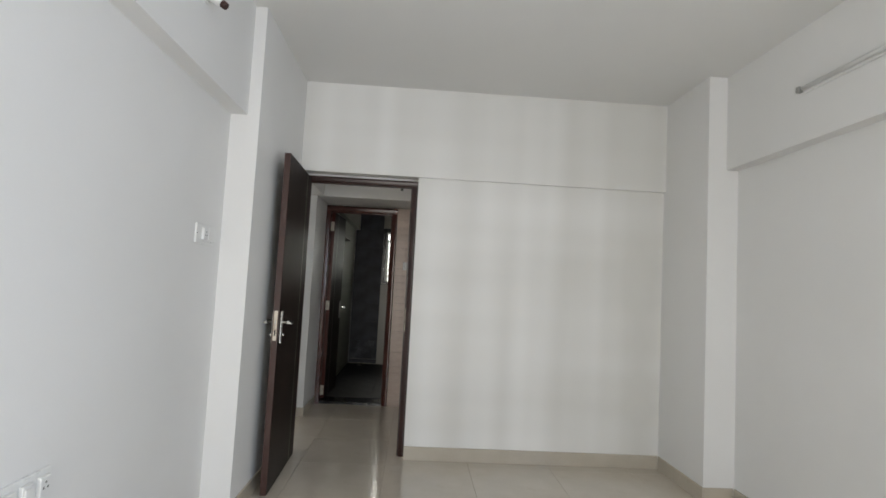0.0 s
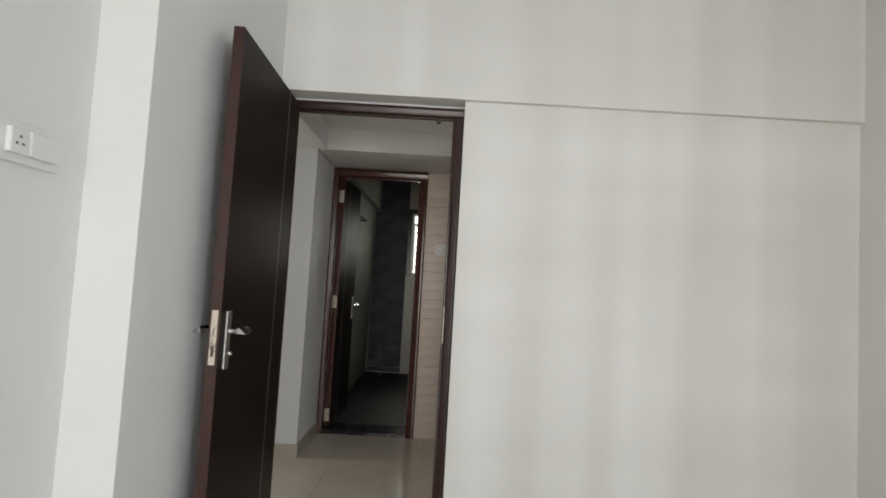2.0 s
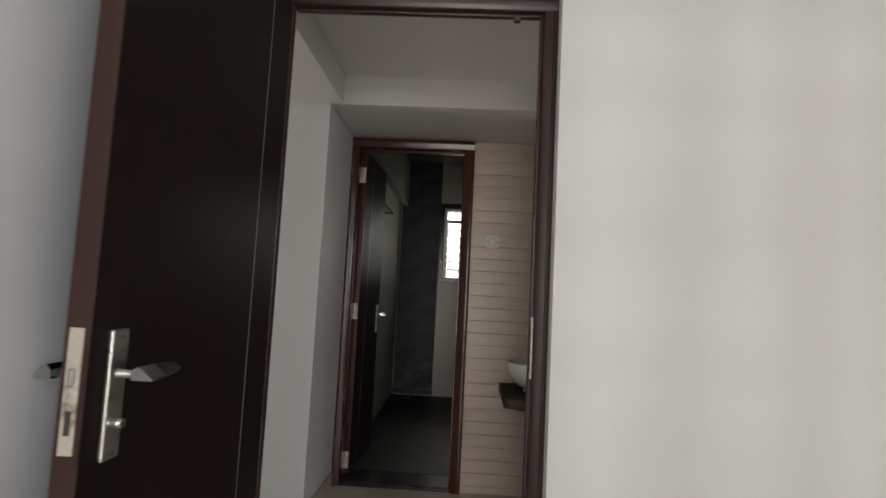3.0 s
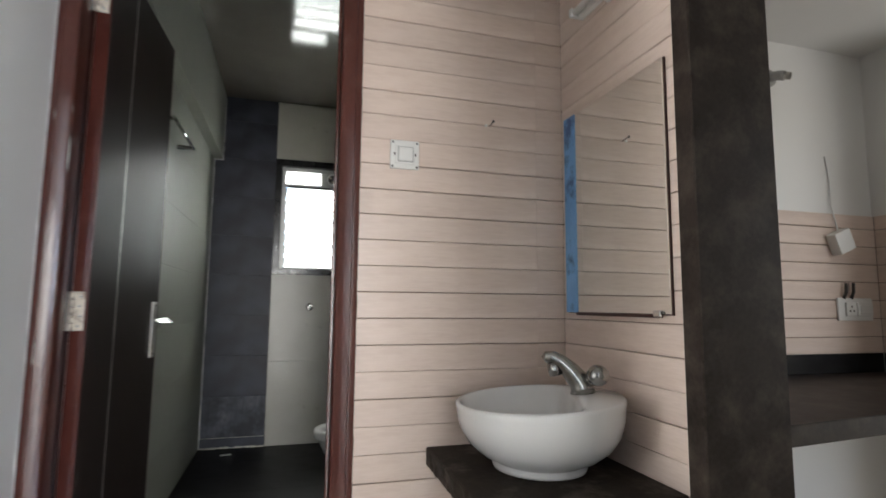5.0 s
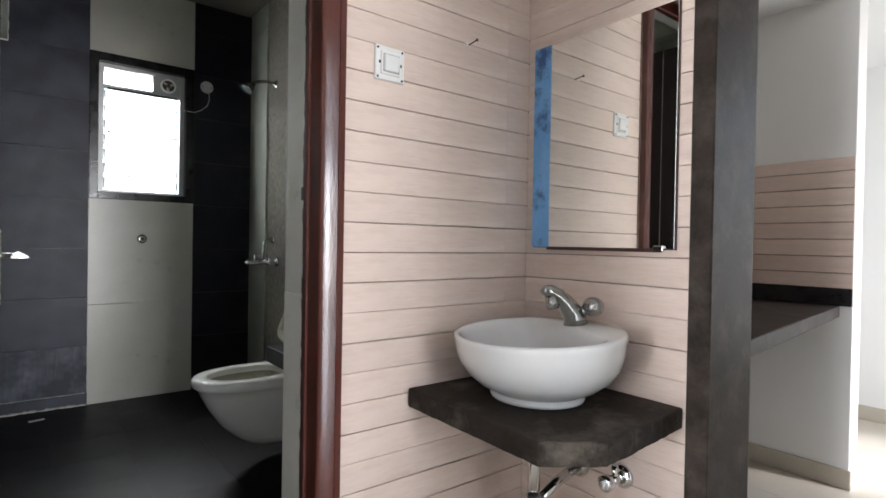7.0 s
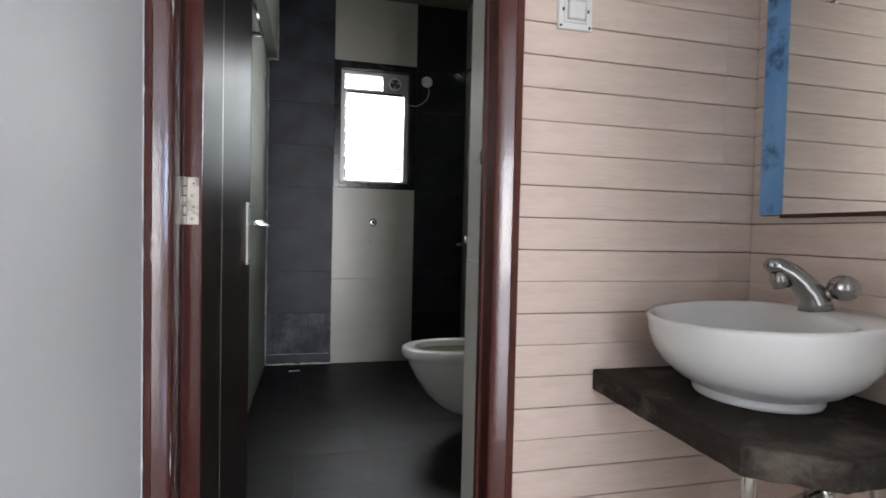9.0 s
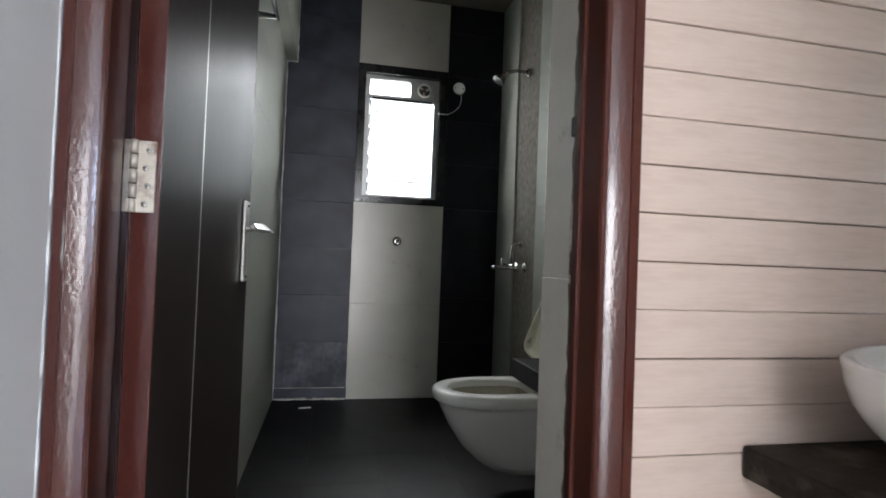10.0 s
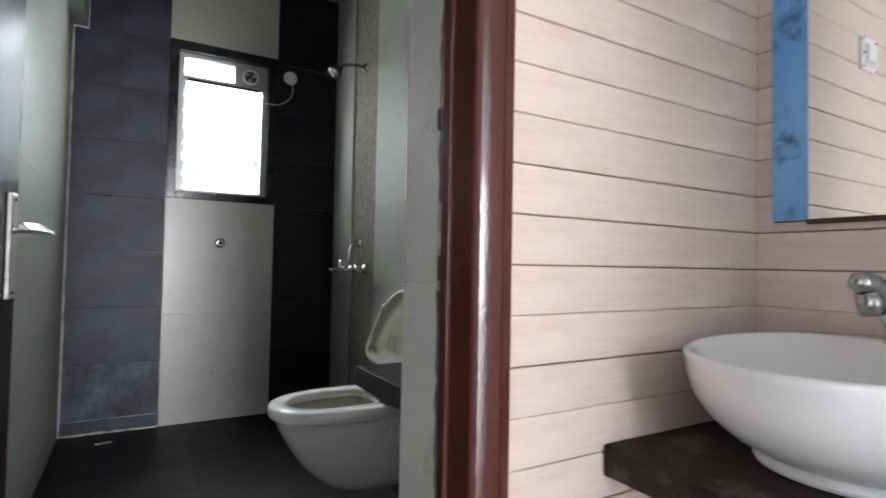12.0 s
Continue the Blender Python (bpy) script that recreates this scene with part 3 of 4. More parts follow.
part("ball_catch", boxes((0.83, -1.608, 2.018, 0.85, -1.590, 2.034), bevel=0.002), DARKPL, frame_bed)

# ---------------------------------------------------------------- bedroom fixtures


def plate_x(name, at, w, h, side, label, modules):
    """A wall plate on a wall across x; side +1 faces +x. modules: (y offset, width, kind)."""
    x, y, z = at
    root = thing(name, at, label, "switch" if "switch" in name else "socket")

    def b(y0, y1, z0, z1, d0, d1, bev=0.001):
        xs = sorted((x + side * d0, x + side * d1))
        return boxes((xs[0], y + y0, z + z0, xs[1], y + y1, z + z1), bevel=bev)

    part("plate", b(-w / 2, w / 2, -h / 2, h / 2, 0.0, 0.009, 0.002), PLASTIC, root)
    for off, mw, kind in modules:
        mod = part("module", b(off - mw / 2, off + mw / 2, -h * 0.30, h * 0.30, 0.009, 0.022 if kind != "blank" else 0.025, 0.0015), PLASTIC, root)
        if kind == "socket":
            for dy, dz in ((0, 0.010), (-0.009, -0.006), (0.009, -0.006)):
                part("pin_hole", b(off + dy - 0.003, off + dy + 0.003, dz - 0.003, dz + 0.003, 0.0215, 0.0226, 0.0), DARKPL, mod)
        elif kind == "rocker":
            part("rocker", b(off - mw * 0.36, off + mw * 0.36, -h * 0.20, h * 0.20, 0.021, 0.026, 0.002), PLASTIC, mod)
    for dy in (-w / 2 + 0.008, w / 2 - 0.008):
        part("screw", ball((x + side * 0.009, y + dy, z), 0.003, seg=8), DARKPL, root)
    return root


plate_x("switch_plate", (-0.08, -2.998, 1.490), 0.222, 0.094, 1, "white plastic switch and socket plate on the bedroom wall", ((-0.025, 0.052, "socket"), (0.048, 0.092, "blank")))
plate_x("socket_plate", (-0.08, -4.10, 0.655), 0.220, 0.090, 1, "white plastic multi-socket plate low on the bedroom wall",
        ((0.070, 0.045, "socket"), (0.0, 0.045, "rocker"), (-0.070, 0.045, "socket")))

tube_root = thing("tube_light", (3.02, -3.58, 2.445), "unlit white fluorescent tube light on the beam", "tube light")
part("batten", boxes((3.004, -4.21, 2.425, 3.02, -3.01, 2.470), bevel=0.004), PLASTIC, tube_root)
part("tube", tube([(2.992, -4.18, 2.447), (2.992, -3.03, 2.447)], 0.012, 16), PLASTIC, tube_root)
for y in (-4.205, -3.005):
    part("end_cap", boxes((2.976, y - 0.012, 2.430, 3.006, y + 0.012, 2.464), bevel=0.004), ALU, tube_root)

holder = thing("lamp_holder", (0.012, -3.42, 2.50), "white angled lamp holder with a brown socket on the beam", "lamp holder")
part("rose", tube([(0.012, -3.42, 2.50), (0.024, -3.42, 2.50)], 0.038, 20), PLASTIC, holder)
part("neck", tube([(0.024, -3.42, 2.50), (0.055, -3.42, 2.485), (0.085, -3.42, 2.465)], [0.024, 0.022, 0.021], 16), PLASTIC, holder)
part("socket", tube([(0.084, -3.42, 2.466), (0.102, -3.42, 2.453)], [0.017, 0.016], 16), EDGE, holder, "brown bakelite socket")

win = thing("window_1", (0.675, -7.5, 0.12), "white aluminium glazed bedroom balcony door, daylight outside", "window", kind="structure")
for x in (0.00, 0.65, 1.30):
    part("window_frame", boxes((x, -7.54, 0.12, x + 0.05, -7.51, 2.28)), PLASTIC, win)
for z in (0.12, 2.23):
    part("window_frame", boxes((0.05, -7.535, z, 1.30, -7.515, z + 0.05)), PLASTIC, win)

# ---------------------------------------------------------------- basin corner
root = thing("switch_plate", (0.881, 0.016, 1.442), "square white plastic light switch on the tiled wall", "switch")
part("plate", boxes((0.838, 0.008, 1.442, 0.924, 0.016, 1.528), bevel=0.002), PLASTIC, root)
sur = part("surround", boxes((0.852, 0.004, 1.456, 0.910, 0.009, 1.514), bevel=0.002), PLASTIC, root)
rk = boxes((0.861, -0.001, 1.465, 0.903, 0.006, 1.505), bevel=0.002)
turned(rk, Matrix.Translation((0.881, 0.004, 1.485)) @ Matrix.Rotation(radians(4), 4, "X") @ Matrix.Translation((-0.881, -0.004, -1.485)))
part("rocker", rk, PLASTIC, sur)
part("rocker_gap", boxes((0.8585, 0.0030, 1.4625, 0.9055, 0.0042, 1.5075)), ALU, sur)
for dx in (-0.036, 0.036):
    for dz in (-0.036, 0.036):
        part("screw", ball((0.881 + dx, 0.008, 1.485 + dz), 0.0032, seg=8), DARKPL, root)
for dx in (-0.031, 0.031):
    part("clip", boxes((0.881 + dx - 0.002, 0.005, 1.482, 0.881 + dx + 0.002, 0.009, 1.489)), DARKPL, root)

nail = thing("nail", (1.15, 0.016, 1.602), "rusty nail sticking out of the tiled wall", "nail")
part("shank", tube([(1.15, 0.018, 1.602), (1.149, -0.018, 1.606)], 0.0016, 8), DARKPL, nail)
part("head", tube([(1.149, -0.018, 1.606), (1.149, -0.020, 1.6062)], 0.0042, 10), DARKPL, nail)
plug = thing("wall_plug", (1.137, 0.016, 1.605), "small pale wall plug by the nail", "wall plug")
part("plug", tube([(1.137, 0.018, 1.602), (1.137, 0.010, 1.602)], 0.004, 10), PLASTIC, plug)

mirror = thing("mirror", (1.40, -0.25, 1.027), "frameless wall mirror with a strip of blue film on it", "mirror")
part("glass", boxes((1.389, -0.476, 1.030, 1.394, -0.022, 1.631), bevel=0.0004), MIRROR, mirror, "silvered mirror glass")
part("backing", boxes((1.3945, -0.478, 1.027, 1.3995, -0.020, 1.633)), EDGE, mirror, "dark brown mirror backing board")
part("film_strip", boxes((1.3872, -0.084, 1.029, 1.3887, -0.021, 1.632)), FILM, mirror, "torn blue protective film")
part("bottom_channel", boxes((1.3835, -0.440, 1.021, 1.399, -0.082, 1.0295), bevel=0.001), EDGE, mirror, "brown bottom channel")
part("clip", boxes((1.380, -0.452, 1.022, 1.3885, -0.425, 1.038), bevel=0.003), CHROME, mirror, "small chrome mirror clip")

ml = thing("mirror_light", (1.40, -0.28, 1.925), "small unlit white tube light over the mirror", "wall light")
part("batten", boxes((1.378, -0.442, 1.913, 1.40, -0.125, 1.946), bevel=0.003), PLASTIC, ml)
part("tube", tube([(1.366, -0.434, 1.928), (1.366, -0.133, 1.928)], 0.010, 14), PLASTIC, ml)
for y in (-0.437, -0.130):
    part("end_cap", boxes((1.352, y - 0.008, 1.915, 1.381, y + 0.008, 1.942), bevel=0.003), PLASTIC, ml)
part("switch_knob", ball((1.362, -0.318, 1.886), 0.024, (0.7, 1, 1.15)), PLASTIC, ml, "rounded white pull switch")

shelf_outline = [(0.957, 0.014), (1.399, 0.014), (1.399, -0.502), (1.060, -0.528), (0.950, -0.445)]
slab = prism(shelf_outline, 0.600, 0.650, 0.003, 1)
bmesh.ops.subdivide_edges(slab, edges=[e for e in slab.edges if e.calc_length() > 0.06], cuts=22, use_grid_fill=True)
bmesh.ops.subdivide_edges(slab, edges=[e for e in slab.edges if abs(e.verts[0].co.z - e.verts[1].co.z) > 0.03], cuts=4, use_grid_fill=True)
for v in slab.verts:
    # hand-broken outer edges: the wall sides stay straight
    if v.co.x < 1.39 and v.co.y < 0.005 and (v.co.y < -0.40 or v.co.x < 1.0):
        d = noise.noise(v.co * 30) * 0.0042 + noise.noise(v.co * 95) * 0.0020
        v.co.x += d
        v.co.y += d
shelf = solid("stone_shelf", slab, SHELFST, "rough dark brown stone slab under the basin", "shelf")

BC = Vector((1.184, -0.232, 0.650))
DECK = math.atan2(-0.38, 0.92)


def basin_ring(ru, rv, z, lift=0.0, flat=None):
    out = []
    for k in range(72):
        a = 2 * math.pi * k / 72
        r = 1.0
        x, y = math.cos(a) * ru, math.sin(a) * rv
        if flat is not None:
            # straight inner chord beside the tap deck
            c = math.cos(a - DECK)
            lim = flat / c if c > 0.05 else 9
            rr = math.hypot(x, y)
            k2 = (rr ** -8 + lim ** -8) ** (-1 / 8)
            x, y = x * k2 / rr, y * k2 / rr
        out.append((BC.x + x, BC.y + y, BC.z + z + lift * math.cos(a - DECK)))
    return out


basin = thing("wash_basin", BC, "white glazed ceramic bowl basin on a stone shelf", "wash basin")
outer = [basin_ring(0.108, 0.114, -0.0), basin_ring(0.114, 0.120, 0.002), basin_ring(0.116, 0.122, 0.010), basin_ring(0.109, 0.115, 0.016),
         basin_ring(0.114, 0.120, 0.020), basin_ring(0.151, 0.159, 0.038), basin_ring(0.177, 0.187, 0.062), basin_ring(0.195, 0.207, 0.092),
         basin_ring(0.204, 0.216, 0.125, 0.004), basin_ring(0.206, 0.219, 0.150, 0.008), basin_ring(0.208, 0.221, 0.160, 0.010),
         basin_ring(0.206, 0.219, 0.1655, 0.011), basin_ring(0.201, 0.214, 0.168, 0.012), basin_ring(0.196, 0.208, 0.167, 0.012, 0.098),
         basin_ring(0.192, 0.204, 0.163, 0.012, 0.092), basin_ring(0.186, 0.198, 0.148, 0.008, 0.086), basin_ring(0.168, 0.178, 0.110, 0, 0.080),
         basin_ring(0.136, 0.144, 0.070, 0, 0.074), basin_ring(0.085, 0.09, 0.044, 0, 0.065), basin_ring(0.02, 0.02, 0.036)]
part("bowl", loft(outer, True, True), CERAMIC, basin)
part("waste", tube([(BC.x, BC.y, BC.z + 0.034), (BC.x, BC.y, BC.z + 0.040)], [0.022, 0.020], 18), CHROME, basin, "chrome waste")


def scale_part(ob, about, k):
    """Scales a part's mesh about a point."""
    ob.data.transform(Matrix.Translation(about) @ Matrix.Scale(k, 4) @ Matrix.Translation(-about))


u = Vector((-0.92, 0.39, 0)).normalized()
tb = Vector((1.288, -0.268, 0.826))
tap = thing("tap", tb, "dull chrome basin tap with a round knob", "tap")
part("base", tube([tb, tb + Vector((0, 0, 0.006)), tb + Vector((0, 0, 0.012))], [0.026, 0.026, 0.022], 20), DULL, tap)
zz = Vector((0, 0, 1))
part("body", tube([tb + zz * 0.004, tb + zz * 0.022 + u * 0.002, tb + zz * 0.040 + u * 0.012, tb + zz * 0.064 + u * 0.032,
                   tb + zz * 0.086 + u * 0.056, tb + zz * 0.098 + u * 0.080, tb + zz * 0.098 + u * 0.096, tb + zz * 0.092 + u * 0.104],
                  [0.034, 0.031, 0.0295, 0.0255, 0.0210, 0.0185, 0.0170, 0.0100], 20), DULL, tap)
part("aerator", tube([tb + zz * 0.086 + u * 0.080, tb + zz * 0.066 + u * 0.074, tb + zz * 0.050 + u * 0.070], [0.016, 0.0190, 0.0170], 16), DULL, tap)
kn = tb + zz * 0.056 - u * 0.034 + Vector((-0.010, -0.030, 0))
part("knob_stem", tube([tb + zz * 0.030, kn], [0.016, 0.013], 12), DULL, tap)
kb = ball(kn, 0.0305, (1, 1, 0.92), seg=16)
part("knob", kb, DULL, tap, "round faceted chrome knob")
for q in tap.children:
    scale_part(q, tb, 0.92)

trap = thing("waste_trap", (1.175, -0.235, 0.30), "chrome bottle trap and pipe under the basin", "waste pipe")
part("down_pipe", tube([(1.175, -0.235, 0.600), (1.175, -0.235, 0.36)], 0.0155, 18), CHROME, trap)
part("nut", tube([(1.175, -0.235, 0.402), (1.175, -0.235, 0.396), (1.175, -0.235, 0.384), (1.175, -0.235, 0.378)], [0.018, 0.023, 0.023, 0.018], 18), CHROME, trap)
part("cup", tube([(1.175, -0.235, 0.378), (1.175, -0.235, 0.36), (1.175, -0.235, 0.27), (1.175, -0.235, 0.255)], [0.020, 0.026, 0.026, 0.020], 20), CHROME, trap)
part("arm", tube([(1.19, -0.232, 0.375), (1.30, -0.215, 0.398), (1.395, -0.205, 0.412)], 0.014, 16), CHROME, trap)
part("arm_nut", ball((1.205, -0.230, 0.372), 0.020, seg=14), CHROME, trap)
part("flange", tube([(1.399, -0.204, 0.412), (1.392, -0.205, 0.412), (1.386, -0.205, 0.411)], [0.033, 0.032, 0.020], 22), CHROME, trap)

valve = thing("angle_valve", (1.40, -0.345, 0.43), "chrome angle valve on the tiled wall", "valve")
part("flange", tube([(1.399, -0.345, 0.43), (1.393, -0.345, 0.43), (1.386, -0.345, 0.43)], [0.031, 0.030, 0.018], 22), CHROME, valve)
part("body", tube([(1.39, -0.345, 0.43), (1.345, -0.345, 0.43)], 0.013, 16), CHROME, valve)
part("knob", tube([(1.345, -0.345, 0.43), (1.335, -0.345, 0.43), (1.318, -0.345, 0.43), (1.314, -0.345, 0.43)], [0.014, 0.021, 0.021, 0.015], 16), CHROME, valve)
part("outlet", tube([(1.362, -0.345, 0.43), (1.362, -0.345, 0.468)], 0.009, 12), CHROME, valve)
part("hose", tube([(1.362, -0.345, 0.466), (1.352, -0.338, 0.52), (1.325, -0.31, 0.575), (1.310, -0.29, 0.602)], 0.006, 12), STEEL, valve, "braided steel hose")

# ---------------------------------------------------------------- bathroom fittings
NW = "window_2"
win2 = thing(NW, (0.725, BY, WZ0), "grey aluminium louvred bathroom window with frosted slats, bright daylight", "window", kind="structure")
for nm, row in (("surround", (0.440, BY - 0.006, 1.272, WX0, BY + 0.02, 2.152)), ("surround", (WX1, BY - 0.006, 1.272, 1.016, BY + 0.02, 2.152)),
                ("surround", (WX0, BY - 0.006, 1.272, WX1, BY + 0.02, WZ0)), ("surround", (WX0, BY - 0.006, WZ1, WX1, BY + 0.02, 2.152))):
    part(nm, boxes(row, bevel=0.002), BLACKST, win2, "black granite window surround")
FY0, FY1 = BY + 0.040, BY + 0.075
for row in ((WX0, FY0, WZ0, WX0 + 0.030, FY1, WZ1), (WX1 - 0.030, FY0, WZ0, WX1, FY1, WZ1), (WX0 + 0.03, FY0, WZ0, WX1 - 0.03, FY1, WZ0 + 0.018),
            (WX0 + 0.03, FY0, WZ1 - 0.022, WX1 - 0.03, FY1, WZ1)):
    part("window_frame", boxes(row, bevel=0.002), ALU, win2)
TR = 1.962
part("transom", boxes((WX0 + 0.030, FY0 + 0.003, TR - 0.014, WX1 - 0.030, FY1 - 0.003, TR + 0.014), bevel=0.002), ALU, win2)
part("mullion", boxes((0.778, FY0 + 0.003, TR + 0.014, 0.800, FY1 - 0.003, WZ1 - 0.022), bevel=0.002), ALU, win2)
pane = part("pane", boxes((WX0 + 0.030, FY0 + 0.012, TR + 0.014, 0.778, FY0 + 0.017, WZ1 - 0.022)), FROST, win2, "frosted fixed pane")
fan = part("fan_panel", boxes((0.800, FY0 + 0.006, TR + 0.014, WX1 - 0.030, FY0 + 0.016, WZ1 - 0.022), bevel=0.001), ALU, win2, "fan panel")
FC = Vector((0.868, FY0 + 0.006, 2.027))
part("fan_ring", loft([[(FC.x + r * math.cos(a), FC.y + dy, FC.z + r * math.sin(a)) for a in (2 * math.pi * k / 28 for k in range(28))]
                       for r, dy in ((0.046, 0.0), (0.046, -0.012), (0.040, -0.014), (0.036, -0.012), (0.036, -0.001))]), PLASTIC, fan)
part("fan_recess", tube([(FC.x, FC.y + 0.0005, FC.z), (FC.x, FC.y - 0.0015, FC.z)], 0.0362, 28), DARKPL, fan)
part("hub", tube([FC, FC + Vector((0, -0.011, 0))], 0.010, 14), DARKPL, fan)
for k in range(3):
    a = 2 * math.pi * k / 3 + 0.5
    bl = boxes((0.008, -0.006, -0.008, 0.034, -0.003, 0.008), bevel=0.001)
    turned(bl, Matrix.Translation(FC) @ Matrix.Rotation(-a, 4, "Y") @ Matrix.Rotation(radians(20), 4, "X"))
    part("blade", bl, WORN, fan)
NS = 7
S0, S1 = WZ0 + 0.018, TR - 0.014
for k in range(NS):
    z = S0 + (k + 0.5) * (S1 - S0) / NS
    sl = boxes((WX0 + 0.046, -0.0025, -0.050, WX1 - 0.046, 0.0025, 0.050), bevel=0.0008)
    turned(sl, Matrix.Translation((0, FY0 + 0.018, z)) @ Matrix.Rotation(radians(24), 4, "X"))
    lv = part("louvre", sl, FROST, win2, "frosted glass slat")
    # added near-black strip keeps the line between slats readable against the glare
    ed = boxes((WX0 + 0.046, -0.0040, 0.0458, WX1 - 0.046, -0.0026, 0.0570))
    turned(ed, Matrix.Translation((0, FY0 + 0.018, z)) @ Matrix.Rotation(radians(24), 4, "X"))
    part("slat_edge", ed, SLATLINE, lv, "near-black strip added to draw the line between slats")
    for x in (WX0 + 0.030, WX1 - 0.046):
        cl = boxes((x, -0.004, -0.034, x + 0.012, 0.004, 0.034), bevel=0.0015)
        turned(cl, Matrix.Translation((0, FY0 + 0.018, z)) @ Matrix.Rotation(radians(24), 4, "X"))
        part("louvre_clip", cl, ALU, win2)

cover = thing("junction_cover", (1.092, BY, 2.018), "round white junction cover with a thin wire", "junction box")
part("cover", tube([(1.092, BY + 0.002, 2.053), (1.092, BY - 0.006, 2.053), (1.092, BY - 0.009, 2.053)], [0.040, 0.040, 0.034], 28), PLASTIC, cover)
for dx in (-0.026, 0.026):
    part("screw", ball((1.092 + dx, BY - 0.009, 2.053), 0.004, seg=8), DARKPL, cover)
part("wire", tube([(1.105, BY - 0.004, 2.015), (1.108, BY - 0.008, 1.975), (1.095, BY - 0.008, 1.93), (1.06, BY - 0.009, 1.895), (1.018, BY - 0.010, 1.872),
                   (0.975, BY - 0.010, 1.872), (0.955, BY + 0.03, 1.882)], 0.0022, 8), PLASTIC, cover)

stub = thing("pipe_stub", (0.721, BY, 1.03), "chrome wall flange with an open pipe end", "pipe")
part("flange", tube([(0.721, BY + 0.002, 1.03), (0.721, BY - 0.006, 1.03), (0.721, BY - 0.012, 1.03)], [0.030, 0.029, 0.019], 24), CHROME, stub)
part("pipe", tube([(0.721, BY - 0.010, 1.03), (0.721, BY - 0.028, 1.03)], 0.015, 18), CHROME, stub)
part("bore", tube([(0.721, BY - 0.028, 1.03), (0.721, BY - 0.0288, 1.03)], 0.011, 16), DARKPL, stub)

MX = BX - 0.004
mix = thing("bath_mixer", (MX, 2.15, 0.90), "chrome wall bath mixer with two taps and an upright pipe", "mixer tap")
part("body", tube([(MX - 0.062, 2.055, 0.90), (MX - 0.062, 2.255, 0.90)], 0.017, 18), CHROME, mix)
for y in (2.085, 2.225):
    part("inlet", tube([(MX, y, 0.90), (MX - 0.012, y, 0.90), (MX - 0.014, y, 0.90), (MX - 0.06, y, 0.90)], [0.030, 0.028, 0.014, 0.014], 18), CHROME, mix)
for y, s in ((2.05, -1), (2.26, 1)):
    part("tap_knob", tube([(MX - 0.062, y, 0.90), (MX - 0.062, y + s * 0.01, 0.90), (MX - 0.062, y + s * 0.038, 0.90)], [0.014, 0.021, 0.018], 14), CHROME, mix)
part("spout", tube([(MX - 0.062, 2.155, 0.898), (MX - 0.10, 2.155, 0.893), (MX - 0.160, 2.152, 0.896), (MX - 0.175, 2.152, 0.885)], [0.014, 0.013, 0.013, 0.015], 16), CHROME, mix)
part("lever", tube([(MX - 0.115, 2.155, 0.905), (MX - 0.115, 2.155, 0.945)], [0.009, 0.007], 12), CHROME, mix)
part("riser", tube([(MX - 0.062, 2.165, 0.915), (MX - 0.062, 2.165, 0.985), (MX - 0.055, 2.165, 1.022), (MX - 0.030, 2.163, 1.036), (MX, 2.160, 1.038)], 0.0085, 14), CHROME, mix)
part("riser_flange", tube([(MX, 2.158, 1.038), (MX - 0.010, 2.158, 1.038)], [0.028, 0.022], 20), CHROME, mix)

shw = thing("shower_head", (MX, 2.133, 2.017), "small chrome shower head on a short arm", "shower")
part("flange", tube([(MX, 2.133, 2.017), (MX - 0.010, 2.133, 2.017)], [0.028, 0.020], 20), CHROME, shw)
part("arm", tube([(MX, 2.133, 2.017), (MX - 0.07, 2.133, 2.020), (MX - 0.125, 2.133, 2.005), (MX - 0.150, 2.133, 1.985)], 0.0095, 14), DULL, shw)
part("head", tube([(MX - 0.146, 2.133, 1.990), (MX - 0.160, 2.133, 1.972), (MX - 0.180, 2.133, 1.950), (MX - 0.184, 2.133, 1.945)], [0.014, 0.022, 0.040, 0.037], 22), DULL, shw)

ledge = solid("cistern_ledge", boxes((1.060, 0.228, 0.455, BX - 0.001, 1.363, 0.530), bevel=0.004, seg=2), SLATEFL, "black granite ledge behind the toilet", "ledge")
structure("wall_duct", boxes((1.215, 0.228, 0.03, BX, 1.345, 0.454), (1.268, 1.345, 0.03, BX, 1.860, 0.404)), BLACKST, "black boxed-in duct under the ledge", "duct")

WX, WY, WZ = 1.213, 1.258, 0.440


def wc_ring(front, half, back, z, sharp=2.3):
    """An egg-shaped outline: rounded nose towards the room, straight sides to the wall."""
    out = []
    for k in range(56):
        a = 2 * math.pi * k / 56
        c, s = math.cos(a), math.sin(a)
        wide = math.copysign(abs(s) ** (2 / sharp), s) * half
        if c < 0:
            x = front + (back - front) * 0.52 * (1 - abs(c) ** (2 / 2.1))
        else:
            x = front + (back - front) * (0.52 + 0.48 * abs(c) ** (2 / 5.0))
            wide = math.copysign(abs(s) ** (2 / 5.0), s) * half
        out.append((x, WY + wide, z))
    return out


